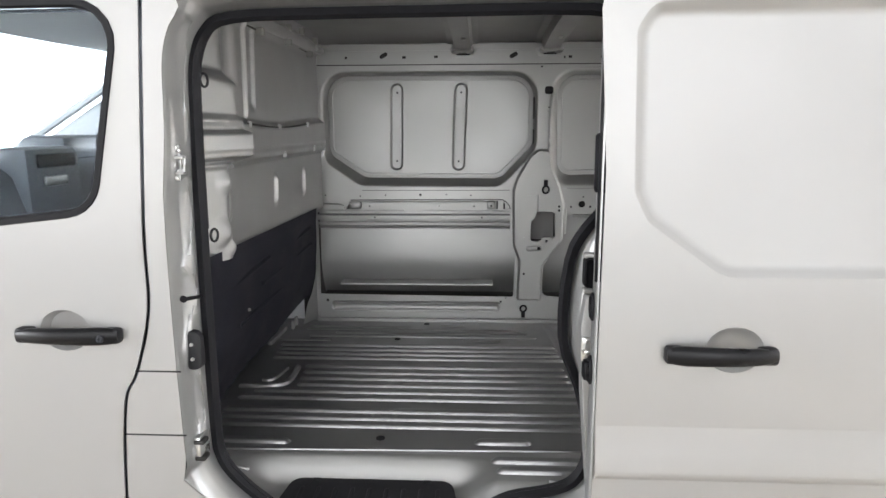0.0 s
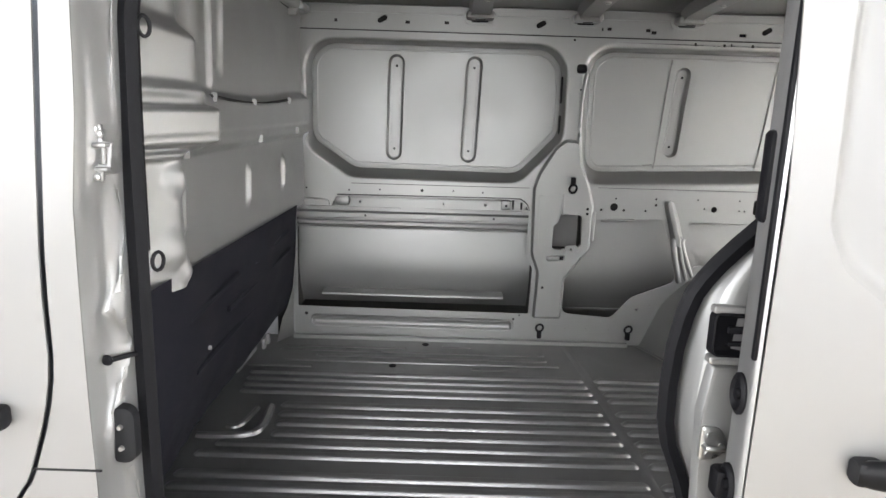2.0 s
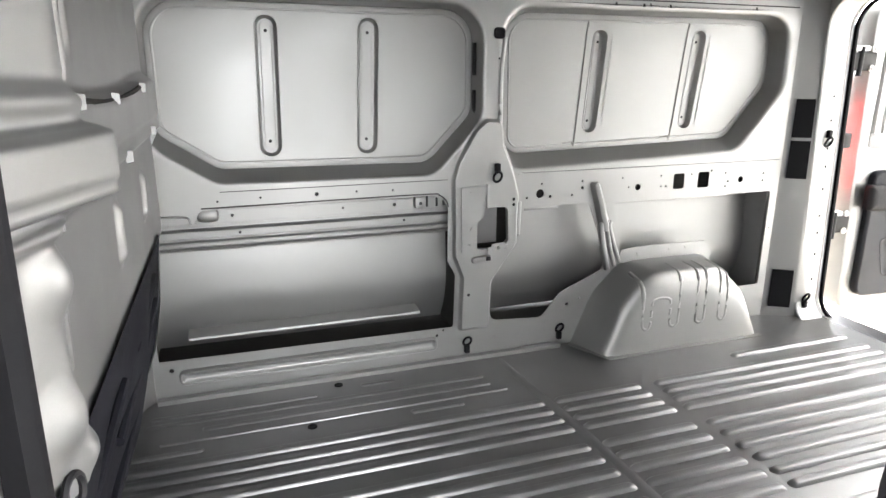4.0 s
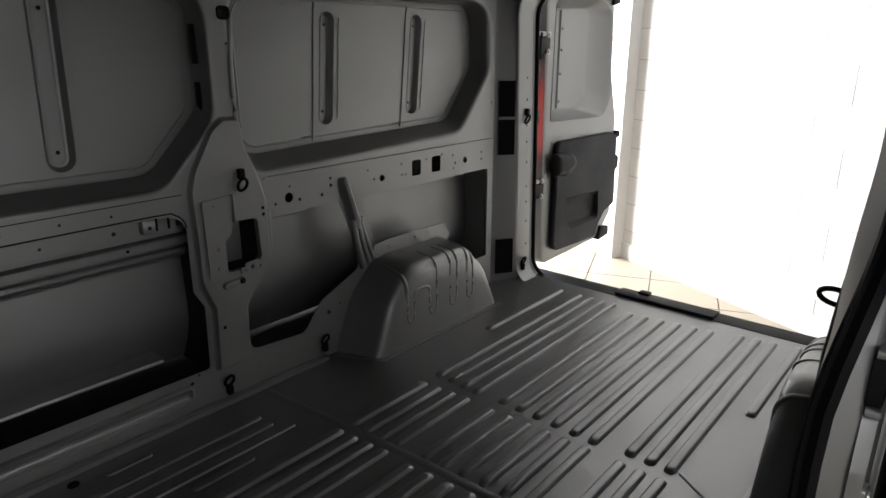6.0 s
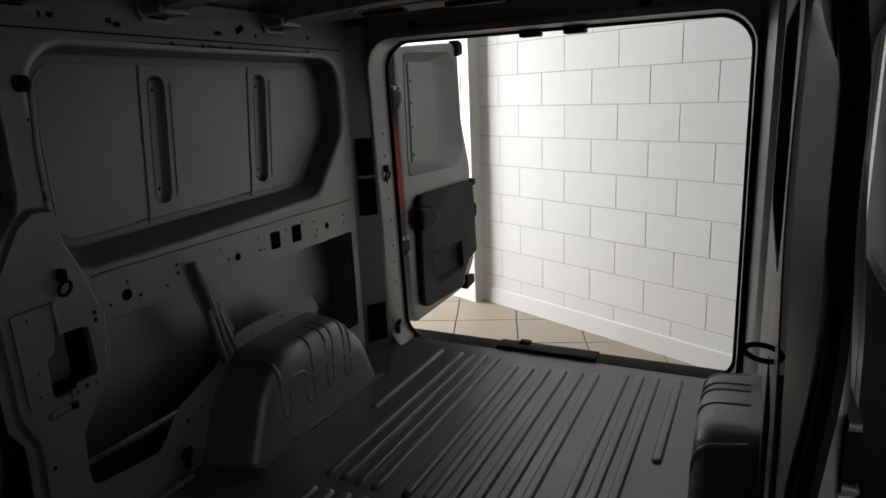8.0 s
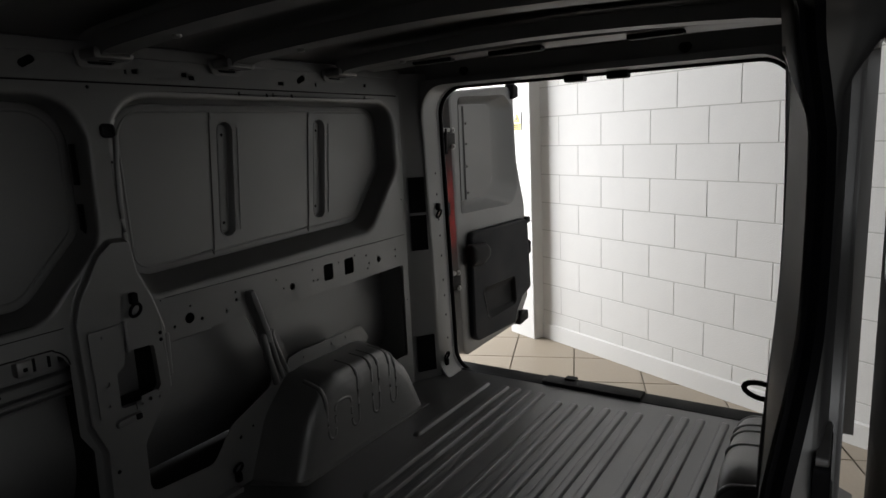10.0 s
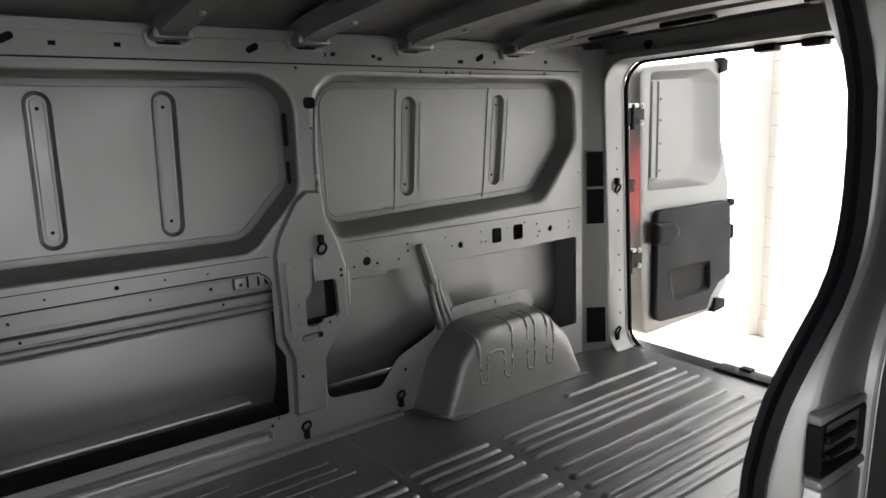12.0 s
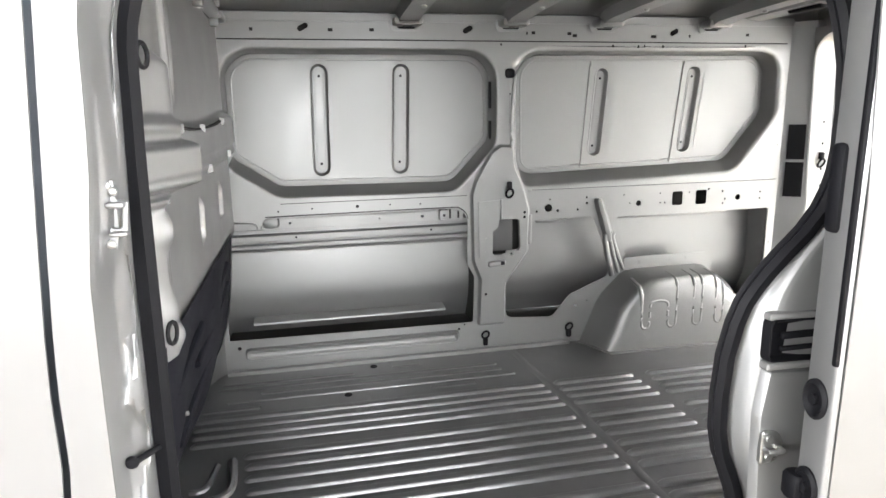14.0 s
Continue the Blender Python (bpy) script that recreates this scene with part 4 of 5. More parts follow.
header = part("rear_header", loft([[(x, y, z) for y in (0.20, 0.6, 0.97, 1.34, 1.74)] for x, z in ((2.14, 2.012), (2.17, 1.987), (2.215, 1.980), (2.235, 1.966), (2.25, 1.893), (2.27, 1.876), (2.33, 1.874))], cap1=False, closed=False), SILVER, van, "silver rear roof header with slots")
part("header_bow", loft([[(x, y, z + 0.014 * math.cos((y - 0.97) * 2)) for y in (0.20, 0.4, 0.6, 0.97, 1.34, 1.55, 1.74)] for x, z in ((1.86, 1.99), (1.88, 1.935), (1.95, 1.925), (1.99, 1.945), (2.02, 1.99))], cap1=False, closed=False), SILVER, header)
for y0, y1 in ((0.55, 0.72), (1.0, 1.2), (1.35, 1.52)):
    part("header_slot", block(1.90, y0, 1.928, 1.935, y1, 1.95, 0.006), PLASTIC, header)
part("header_hole", lathe([(0.022, 0.001), (0.018, 0.003), (0.002, 0.003)], lambda p, d=0: Vector((2.243 - d, 1.50 + p[0], 1.929 + p[1])), 12), PLASTIC, header)
part("header_hole", lathe([(0.022, 0.001), (0.018, 0.003), (0.002, 0.003)], lambda p, d=0: Vector((2.243 - d, 0.62 + p[0], 1.929 + p[1])), 12), PLASTIC, header)
for y in (0.88, 1.05):
    part("top_latch", block(2.31, y - 0.04, 1.848, 2.36, y + 0.04, 1.880, 0.005), PLASTIC, header, "black door latch")
sill = part("rear_sill", block(2.372, 0.20, FL - 0.05, 2.475, 1.76, FL + 0.003, 0.006), PLASTIC, van, "black plastic rear sill strip")
part("sill_latch", block(2.378, 0.80, FL + 0.0, 2.462, 1.24, FL + 0.016, 0.006), PLASTIC, sill)
part("sill_clip", block(2.425, 1.10, FL + 0.014, 2.465, 1.15, FL + 0.026, 0.004), PLASTIC, sill)
tie_ring(2.300, 1.698, 0.640, True)
tie_ring(2.288, 1.698, 1.318, False)


# ---- rear door, swung open ----
def rear_door(y_in, s, label):
    """A rear door standing open along x; its inner face is the plane y_in and looks towards -s*y."""
    pl = lambda p, d=0.0: Vector((2.50 + (p[0] - 2.475) * 1.14, y_in + 0.035 * (2.5 - p[0]) * s - s * d, p[1]))
    shape = [(2.548, 0.528), (3.030, 0.553), (3.110, 0.600), (3.182, 0.690), (3.164, 1.247), (3.092, 1.50), (3.074, 1.850), (3.030, 1.912), (2.508, 1.866), (2.520, 1.25)]
    rr = [0.04, 0.05, 0.06, 0.05, 0.12, 0.15, 0.05, 0.05, 0.05, 0.10]
    door = part("rear_door", pressing(shape, rr, [(0.0, -0.082), (-0.004, -0.05), (0.0, -0.004), (0.006, 0.0), (0.016, 0.0)], pl, cap=False), SILVER, van, label)
    reveal = [(2.566, 1.272), (3.030, 1.262), (3.098, 1.350), (3.070, 1.57), (3.056, 1.815), (2.975, 1.868), (2.572, 1.846)]
    well = [(2.574, 1.332), (2.866, 1.322), (2.946, 1.405), (2.944, 1.58), (2.940, 1.795), (2.918, 1.820), (2.578, 1.810)]
    ro, ri = [0.02, 0.07, 0.07, 0.05, 0.07, 0.07, 0.03], [0.02, 0.06, 0.06, 0.03, 0.03, 0.03, 0.02]
    part("inner_panel", sheet([rounded(inset(shape, 0.012), [max(r - 0.01, 0.01) for r in rr]), rounded(reveal, ro)], lambda p, d=0: pl(p, d - 0.003), 0.003), SILVER, door)
    part("outer_panel", sheet([rounded(shape, rr)], lambda p, d=0: pl(p, d - 0.085), 0.004), SILVER_OUT, door)
    rim, floor_ = rounded(reveal, ro), rounded(well, ri)
    blank = part("window_pressing", loft([[pl((a[0] + (b[0] - a[0]) * f, a[1] + (b[1] - a[1]) * f), h) for a, b in zip(rim, floor_)] for f, h in ((-0.03, 0.0), (-0.01, 0.0022), (0.03, 0.0015), (0.10, -0.006), (0.30, -0.026), (0.62, -0.052), (0.86, -0.066), (0.97, -0.069), (1.0, -0.069), (1.03, -0.065), (1.06, -0.065))]), SILVER, door, "blanked window panel in a wide sloping reveal")
    rib = part("stiffening_rib", loft([[pl((x, z), h) for x, h in ((2.632, -0.066), (2.642, -0.050), (2.650, -0.049), (2.656, -0.057), (2.680, -0.057), (2.686, -0.050), (2.694, -0.050), (2.704, -0.066))] for z in (1.330, 1.345, 1.79, 1.805)], closed=False, cap1=False), SILVER, door)
    for z in (1.363, 1.50, 1.616, 1.72):
        part("rib_nut", lathe([(0.007, -0.060), (0.006, -0.046), (0.001, -0.046)], lambda p, d=0, z=z: pl((2.700 + p[0], z + p[1]), d), 8), MID_GREY, rib)
    T = [(2.598, 0.588), (2.992, 0.578), (3.018, 0.645), (3.076, 0.712), (3.172, 0.748), (3.148, 1.168), (2.598, 1.172)]
    tr = [0.06, 0.02, 0.05, 0.04, 0.02, 0.05, 0.035]
    P, pr = [(2.680, 0.862), (2.992, 0.858), (3.004, 0.690), (2.722, 0.678)], [0.02, 0.02, 0.03, 0.03]
    trim = part("trim_panel", pressing(T, tr, [(0, 0.0), (0.0, 0.022), (0.005, 0.029), (0.012, 0.031)], pl, cap=False), TRIM_GREY, door, "dark grey plastic door trim")
    part("trim_face", sheet([rounded(inset(T, 0.011), [max(r - 0.011, 0.006) for r in tr]), rounded(P, pr)], lambda p, d=0: pl(p, d + 0.0305), 0.0006), TRIM_GREY, trim)
    part("pull_pocket", pressing(P, pr, [(-0.003, 0.030), (0.0, 0.0325), (0.003, 0.030), ([0.03, 0.008, 0.02, 0.03], 0.008), ([0.045, 0.012, 0.03, 0.045], 0.006)], pl), PLASTIC, trim, "moulded pull pocket")
    part("latch_knob", pressing([(2.562, 1.004), (2.660, 0.994), (2.724, 1.030), (2.728, 1.068), (2.700, 1.108), (2.562, 1.117)], [0.012, 0.05, 0.03, 0.03, 0.05, 0.012], [(0, 0.026), (0.0, 0.050), (0.006, 0.060), (0.018, 0.066), (0.035, 0.068)], pl), PLASTIC, trim, "rounded black latch cover")
    for x, z, w, h in ((3.176, 1.150, 0.05, 0.05), (3.192, 0.985, 0.025, 0.10), (3.105, 0.580, 0.10, 0.085), (3.070, 1.885, 0.06, 0.09)):
        part("door_latch", pressing([(x - w / 2, z - h / 2), (x + w / 2, z - h * 0.3), (x + w / 2, z + h * 0.3), (x - w * 0.3, z + h / 2)], 0.008, [(0, -0.035), (0, 0.014), (0.006, 0.018)], pl), PLASTIC, door, "black latch")
    for z in (0.942, 1.638):
        h = part("hinge", block(2.385, y_in - 0.022, z - 0.038, 2.545, y_in + 0.012, z + 0.036, 0.006), NEAR_BLACK, door, "black steel hinge")
        part("hinge_arm", tube([(2.455, y_in - 0.018, z - 0.06), (2.455, y_in - 0.018, z + 0.058)], 0.013, n=10), PLASTIC, h)
        for dz in (-0.028, 0.050):
            part("hinge_bolt", lathe([(0.014, 0.0), (0.013, 0.006), (0.008, 0.007), (0.006, 0.012), (0.001, 0.012)], lambda p, d=0, z=z + dz: Vector((2.515 + p[0], y_in - 0.024 - d, z + p[1])), 10), STEEL, h)
        part("hinge_lug", block(2.395, y_in - 0.026, z + 0.040, 2.50, y_in + 0.006, z + 0.062, 0.006), STEEL, h)
    part("check_strap", block(2.430, y_in - 0.012, 1.280, 2.492, y_in + 0.004, 1.345, 0.007), PLASTIC, door)
    return door


rear_door(1.762, 1, "open silver rear door with dark grey trim")
corner = part("rear_corner", loft([[(2.390 + lean(z), 1.745, z), (2.398 + lean(z), 1.775, z), (2.420 + lean(z), 1.800, z), (2.432 + lean(z), 1.85, z), (2.41 + lean(z), 1.92, z)] for z in (0.42, 1.0, 1.9)], closed=False, cap1=False), SILVER_OUT, van, "silver rear body corner")
lamp = part("tail_lamp", pressing([(1.778, 1.085), (1.778, 1.475), (1.880, 1.475), (1.880, 1.085)], 0.02, [(0, 0), (0, 0.035), (0.012, 0.050)], lambda p, d=0.0: Vector((2.425 + lean(p[1]) + d, p[0], p[1]))), RED_LENS, van, "tall red tail lamp")
part("lamp_housing", block(2.415, 1.772, 1.265, 2.470, 1.782, 1.375, 0.006), PLASTIC, lamp)
part("lamp_housing", block(2.405, 1.772, 1.035, 2.470, 1.80, 1.085, 0.006), PLASTIC, lamp)


# ---- bulkhead ----
def bulk_x(y, z):
    """How far back the stamped bulkhead stands at a place."""
    lip = 1.556 - 0.012 * math.cos((y - 0.93) * 5)
    x = -0.226 - 0.030 * ease(lip, lip + 0.030, z)
    x += 0.012 * ease(1.86, 1.90, z)
    x -= 0.004 * hump(1.472, 1.484, z, 0.006)
    x -= 0.026 * (1 - ease(1.430, 1.455, z))
    # column and ledge behind the seat
    near = 1 - ease(0.44, 0.56, y)
    over = 1.722 - 0.13 * (y - 0.27)
    x += max(near * (0.024 + 0.024 * ease(1.55, 1.60, z)) * ease(1.520, 1.540, z), 0.052 * (1 - ease(0.480, 0.520, y)) * hump(1.460, 1.545, z, 0.012))
    x -= (1 - ease(0.47, 0.60, y)) * 0.040 * ease(over - 0.025, over + 0.025, z)
    x += 0.030 * (1 - ease(0.375, 0.440, y)) * (1 - ease(1.44, 1.46, z))
    for cy, cz, r in ((0.385, 1.395, 0.05), (0.36, 1.25, 0.055), (0.40, 1.20, 0.04)):
        d = math.hypot(y - cy, z - cz) / r
        x += 0.015 * max(0.0, 1 - d * d) ** 2
    # embossed uprights on the lower field
    for cy in (0.445, 0.905, 1.285):
        x += 0.012 * hump(cy - 0.022, cy + 0.006, y - 0.10 * (z - 1.32), 0.010) * hump(1.275, 1.375, z, 0.016)
    # strip beside the column
    x += 0.014 * hump(0.640, 0.655, y - 0.06 * (z - 1.7), 0.010) * ease(1.56, 1.60, z)
    x -= 0.010 * hump(0.70, 0.745, y - 0.10 * (z - 1.7), 0.012) * ease(1.60, 1.64, z)
    # meets the pillar behind the seal
    edge = 0.47 if z > 1.455 else 0.41
    x -= 0.36 * max(0.0, edge - y) + 0.02 * (1 - ease(0.18, 0.24, y))
    return x


ny, nz = 230, 170
ys = [0.18 + (1.60 - 0.18) * i / ny for i in range(ny + 1)]
zs = [1.165 + (1.975 - 1.165) * j / nz for j in range(nz + 1)]
bulk = part("bulkhead", loft([[(bulk_x(y, z), y, z) for y in ys] for z in zs], closed=False, cap1=False), SILVER, van, "silver stamped cab bulkhead with a moulded ledge")
if "sharp_edge" in bulk.data.attributes:
    bulk.data.attributes.remove(bulk.data.attributes["sharp_edge"])
part("bulkhead_wing", loft([[(bulk_x(1.60, z), 1.60, z) for z in zs[::10]], [(0.5 * (-0.338 + bulk_x(1.60, z)), 1.685, z) for z in zs[::10]], [(-0.338, 1.775, z) for z in zs[::10]]], closed=False, cap1=False), SILVER, bulk)
for y, z in ((0.60, 1.562), (0.92, 1.553), (1.29, 1.563), (0.455, 1.442), (0.95, 1.452), (1.39, 1.461)):
    x = bulk_x(y, z)
    # tabs in the outer silver, lighter than the bulkhead, for the light they catch
    part("lanced_tab", loft([[(x - 0.002, y - 0.014, z - 0.011), (x - 0.002, y + 0.014, z - 0.011), (x - 0.002, y + 0.014, z + 0.011), (x - 0.002, y - 0.014, z + 0.011)],
                             [(x + 0.010, y - 0.012, z - 0.009), (x + 0.003, y + 0.013, z - 0.009), (x + 0.003, y + 0.013, z + 0.009), (x + 0.010, y - 0.012, z + 0.009)]]), SILVER_OUT, bulk)
for y, z, r in ((0.545, 1.517, 0.010), (0.60, 1.519, 0.006)):
    part("fixing_hole", lathe([(r, 0.001), (r * 0.9, 0.002), (0.001, 0.002)], lambda p, d=0, y=y, z=z: Vector((bulk_x(y, z) + d, y + p[0] * 0.8, z + p[1] * 1.3)), 10), PLASTIC, bulk)
# dark tube drawn as the thin shadow along the rail's top edge
part("rail_shade_line", tube([(bulk_x(y, 1.552) - 0.004, y, 1.562 - 0.012 * math.cos((y - 0.93) * 5)) for y in (0.58, 0.70, 0.82, 0.93, 1.04, 1.16, 1.30)], 0.005, n=6), NEAR_BLACK, bulk)
for y, z in ((0.78, 1.873), (1.105, 1.878), (1.42, 1.865), (1.115, 1.934), (1.297, 1.946), (1.50, 1.932)):
    part("header_clip", block(-0.252, y - 0.011, z - 0.013, -0.224, y + 0.011, z + 0.013, 0.004), SILVER_OUT, bulk)
beam = part("header_beam", loft([[(bulk_x(y, z) + d, y, z + 0.012 * math.cos((y - 1.05) * 2.6)) for y in (0.66, 0.80, 0.95, 1.10, 1.25, 1.40, 1.53)] for z, d in ((1.872, -0.003), (1.878, 0.010), (1.895, 0.014), (1.915, 0.012), (1.93, -0.003))], closed=False, cap1=False), SILVER, bulk)
# dark line along the beam's lower edge
part("beam_dark_line", tube([(bulk_x(y, 1.87) + 0.001, y, 1.870 + 0.012 * math.cos((y - 1.05) * 2.6)) for y in (0.66, 0.80, 0.95, 1.10, 1.25, 1.40, 1.53)], 0.003, n=6), NEAR_BLACK, beam)
part("corner_bracket", block(-0.30, 1.50, 1.885, -0.22, 1.62, 1.915, 0.01), SILVER, bulk)
for z in (1.673, 1.268):
    r = part("coat_ring", tube([(-0.200 + 0.004 * math.cos(a), (0.207 if z > 1.5 else 0.200) + 0.014 * math.cos(a), z + 0.017 * math.sin(a)) for a in [2 * math.pi * k / 14 for k in range(14)]], 0.0035, True, 6, up=(1, 0, 0)), PLASTIC, van, "small black lashing ring")
# dark lower trim, leaning forward to the floor
LT = [(1.195, -0.244), (1.13, -0.252), (1.05, -0.262), (0.98, -0.272), (0.90, -0.287), (0.82, -0.307), (0.74, -0.335), (0.68, -0.365)]


def trim_end(z):
    return 1.445 + (1.19 - z) * 0.40


def trim_x(z):
    for (z0, x0), (z1, x1) in zip(LT, LT[1:]):
        if z >= z1:
            return x0 + (x1 - x0) * (z0 - z) / (z0 - z1)
    return LT[-1][1]


def trim_row(z, x):
    """One level of the liner; its lowest edge rises a little along the bulkhead."""
    row = []
    for k in range(37):
        f = k / 36
        y = 0.215 + (trim_end(z) - 0.215) * f
        zz = z - 0.01 * f if z > 0.70 else 0.650 + 0.072 * (y - 0.58) + 0.004 * math.sin(y * 55)
        row.append((x + 0.007 * math.sin(f * 12) * (z < 1.15), y, zz))
    return row


lower = part("lower_trim", loft([trim_row(z, x) for z, x in LT], closed=False, cap1=False), FELT, van, "navy black moulded lower bulkhead liner")
part("corner_post", loft([[(x, trim_end(z), z - 0.01) for z, x in LT] + [(-0.40, trim_end(0.62), 0.545)], [(0.5 * (-0.345 + x), 0.45 * trim_end(z) + 0.55 * 1.775, z - 0.01) for z, x in LT] + [(-0.375, 1.735, 0.545)], [(-0.345, 1.776, z - 0.01) for z, x in LT] + [(-0.345, 1.776, 0.545)]], closed=False, cap1=False), SILVER, lower)
part("toe_board", block(-0.575, 0.20, 0.50, -0.555, 1.78, 1.20, 0.004), FELT, lower)
for y0, y1, z in ((0.45, 0.80, 1.06), (0.95, 1.35, 1.08), (0.55, 1.15, 0.90), (0.75, 1.40, 1.00)):
    part("liner_bead", tube([(trim_x(z) - 0.002, y0, z), (trim_x(z + 0.025) - 0.002, y1, z + 0.025)], 0.009, n=8), FELT, lower)
part("liner_clip", block(trim_x(0.93) - 0.004, 0.622, 0.930, trim_x(0.93) + 0.006, 0.629, 0.941, 0.002), MID_GREY, lower)
part("floor_bracket", block(-0.475, 1.34, FL, -0.455, 1.58, FL + 0.022, 0.005), SILVER, lower)
for y in (1.60, 1.66):
    part("bracket_tab", block(-0.44, y - 0.014, FL, -0.425, y + 0.014, FL + 0.045, 0.005), SILVER, lower)

# ---- near side: doorway, pillars, seals ----
APER = [(-0.222, 0.72), (-0.222, 1.00), (-0.220, 1.20), (-0.217, 1.45), (-0.213, 1.60), (-0.206, 1.71), (-0.172, 1.788), (-0.10, 1.819), (0.10, 1.824), (0.40, 1.825), (0.78, 1.822), (0.860, 1.79), (0.893, 1.71), (0.905, 1.52), (0.875, 1.41),
        (0.786, 1.305), (0.743, 1.21), (0.732, 1.00), (0.775, 0.87), (0.806, 0.74), (0.805, 0.65), (0.770, 0.585), (0.70, 0.555), (0.60, 0.535), (0.53, 0.495), (0.46, 0.42), (0.0, 0.42), (-0.075, 0.49), (-0.14, 0.545), (-0.19, 0.60), (-0.214, 0.65)]
ap = smooth_path([(x, z, 0) for x, z in APER], 3, True)


def seal_y(x, z):
    """The seal stands further out towards the upper rear corner of the doorway."""
    return 0.175 + ease(0.45, 0.70, x) * (0.006 - 0.032 * ease(1.10, 1.40, z) + 0.020 * ease(1.62, 1.80, z))


seal_path = [(p.x, seal_y(p.x, p.y), p.y) for p in ap]
seal = part("door_seal", sweep(seal_path, [(0.014, -0.016), (-0.004, -0.021), (-0.012, -0.010), (-0.005, 0.002), (-0.011, 0.008), (-0.004, 0.013), (0.008, 0.014), (0.016, 0.008)], True, up=(0, 1, 0)), RUBBER, van, "thick black rubber seal round the sliding door opening")
front_edge = [p for p in seal_path if p[0] < -0.16 and 1.22 < p[2] < 1.80]
front_edge = sorted(front_edge, key=lambda p: p[2])
part("pillar_trim", sweep([(p[0], 0.197, p[2]) for p in front_edge], [(0.020, -0.012), (-0.001, -0.012), (0.003, 0.024), (0.020, 0.026)], up=(0, 1, 0)), RUBBER, seal)
# body-side jamb, dished between the seal and the outer skin
cx, cz = 0.33, 1.15


def grown(p, d):
    v = Vector((p.x - cx, p.y - cz))
    n = Vector((v.x * 1.4, v.y)).normalized()
    return (p.x + n.x * d, p.y + n.y * d)


def gutter(z):
    """Width of the gutter along the front pillar."""
    return 0.034 + 0.012 * hump(1.12, 1.40, z, 0.05) + 0.008 * hump(1.60, 1.74, z, 0.04) + 0.010 * hump(0.76, 0.96, z, 0.05)


# pockets pressed into the front jamb: (height, outer edge, inner edge) down each one, in metres out from the seal
POCKETS = (((1.80, 0.040, 0.018), (1.72, 0.036, 0.012), (1.62, 0.030, 0.015), (1.54, 0.022, 0.010), (1.49, 0.018, 0.010)),
           ((1.43, 0.024, 0.016), (1.37, 0.036, 0.010), (1.32, 0.042, 0.006), (1.25, 0.046, 0.016), (1.20, 0.046, 0.040)),
           ((1.185, 0.034, 0.026), (1.14, 0.040, 0.006), (1.08, 0.048, 0.014), (1.02, 0.046, 0.030)),
           ((0.92, 0.046, 0.030), (0.86, 0.050, 0.012), (0.78, 0.050, 0.012), (0.72, 0.046, 0.030)))


def pocket(d, z):
    """How deep the front jamb is pressed in at a distance from the seal and a height."""
    deep = 0.0
    for rows in POCKETS:
        for (z0, a0, b0), (z1, a1, b1) in zip(rows, rows[1:]):
            if z1 <= z <= z0:
                f = (z0 - z) / (z0 - z1)
                outer, inner_ = a0 + (a1 - a0) * f + 0.016, b0 + (b1 - b0) * f + 0.016
                ends = ease(rows[-1][0], rows[-1][0] + 0.012, z) * (1 - ease(rows[0][0] - 0.012, rows[0][0], z))
                deep = max(deep, hump(inner_, outer, d, 0.005) * ends)
    return deep


def slim(x, z):
    """The jamb is narrower along the front pillar, most of all towards its top."""
    front = (1 - ease(-0.17, -0.12, x)) * ease(0.66, 0.70, z)
    return 1 - front * (0.55 - 0.23 * (1 - ease(1.35, 1.55, z)))


PROFILE = ((0.006, 0.199, 0.135, 0.197), (0.008, 0.195, 0.008, 0.189), (0.016, 0.172, 0.016, 0.184), (0.021, 0.166, 0.022, 0.172), (0.0245, 0.142, 0.034, 0.146), (1, 0.118, 0.040, 0.134), (2, 0.096, 0.048, 0.128), (0.052, 0.078, 0.060, 0.125), (0.056, 0.060, 0.165, 0.118), (0.0600, 0.052, 0.168, 0.10))
columns = []
jp = smooth_path([(p.x, p.y, 0) for p in ap], 3, True)
for p in jp:
    k = ease(0.35, 0.72, p.x) * (1 - ease(1.66, 1.77, p.y))
    w = gutter(p.y) if p.x < 0 else 0.036
    prof = []
    for dB, yB, dC, yC in PROFILE:
        d = (w * 0.85 if dB == 1 else min(w + 0.004, 0.050) if dB == 2 else dB) * slim(p.x, p.y)
        y_rear = yC + (seal_y(p.x, p.y) - 0.175) * (dC < 0.03)
        prof.append((d + (dC - d) * k, yB + (y_rear - yB) * k))
    col = []
    front = (1 - ease(-0.17, -0.12, p.x)) * ease(0.66, 0.70, p.y)
    for i, ((d0, y0), (d1, y1)) in enumerate(zip(prof, prof[1:])):
        for m in range(4 if 3 <= i <= 7 else 1):
            f = m / (4 if 3 <= i <= 7 else 1)
            d, y = d0 + (d1 - d0) * f, y0 + (y1 - y0) * f
            g = grown(p, d)
            col.append((g[0], y + 0.024 * front * pocket(d / slim(p.x, p.y), p.y), g[1]))
    g = grown(p, prof[-1][0])
    columns.append(col + [(g[0], prof[-1][1], g[1])])
# inner silver instead of the outer coat puts the jamb's shade into its paint
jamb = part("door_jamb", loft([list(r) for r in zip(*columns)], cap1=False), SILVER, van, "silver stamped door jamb")
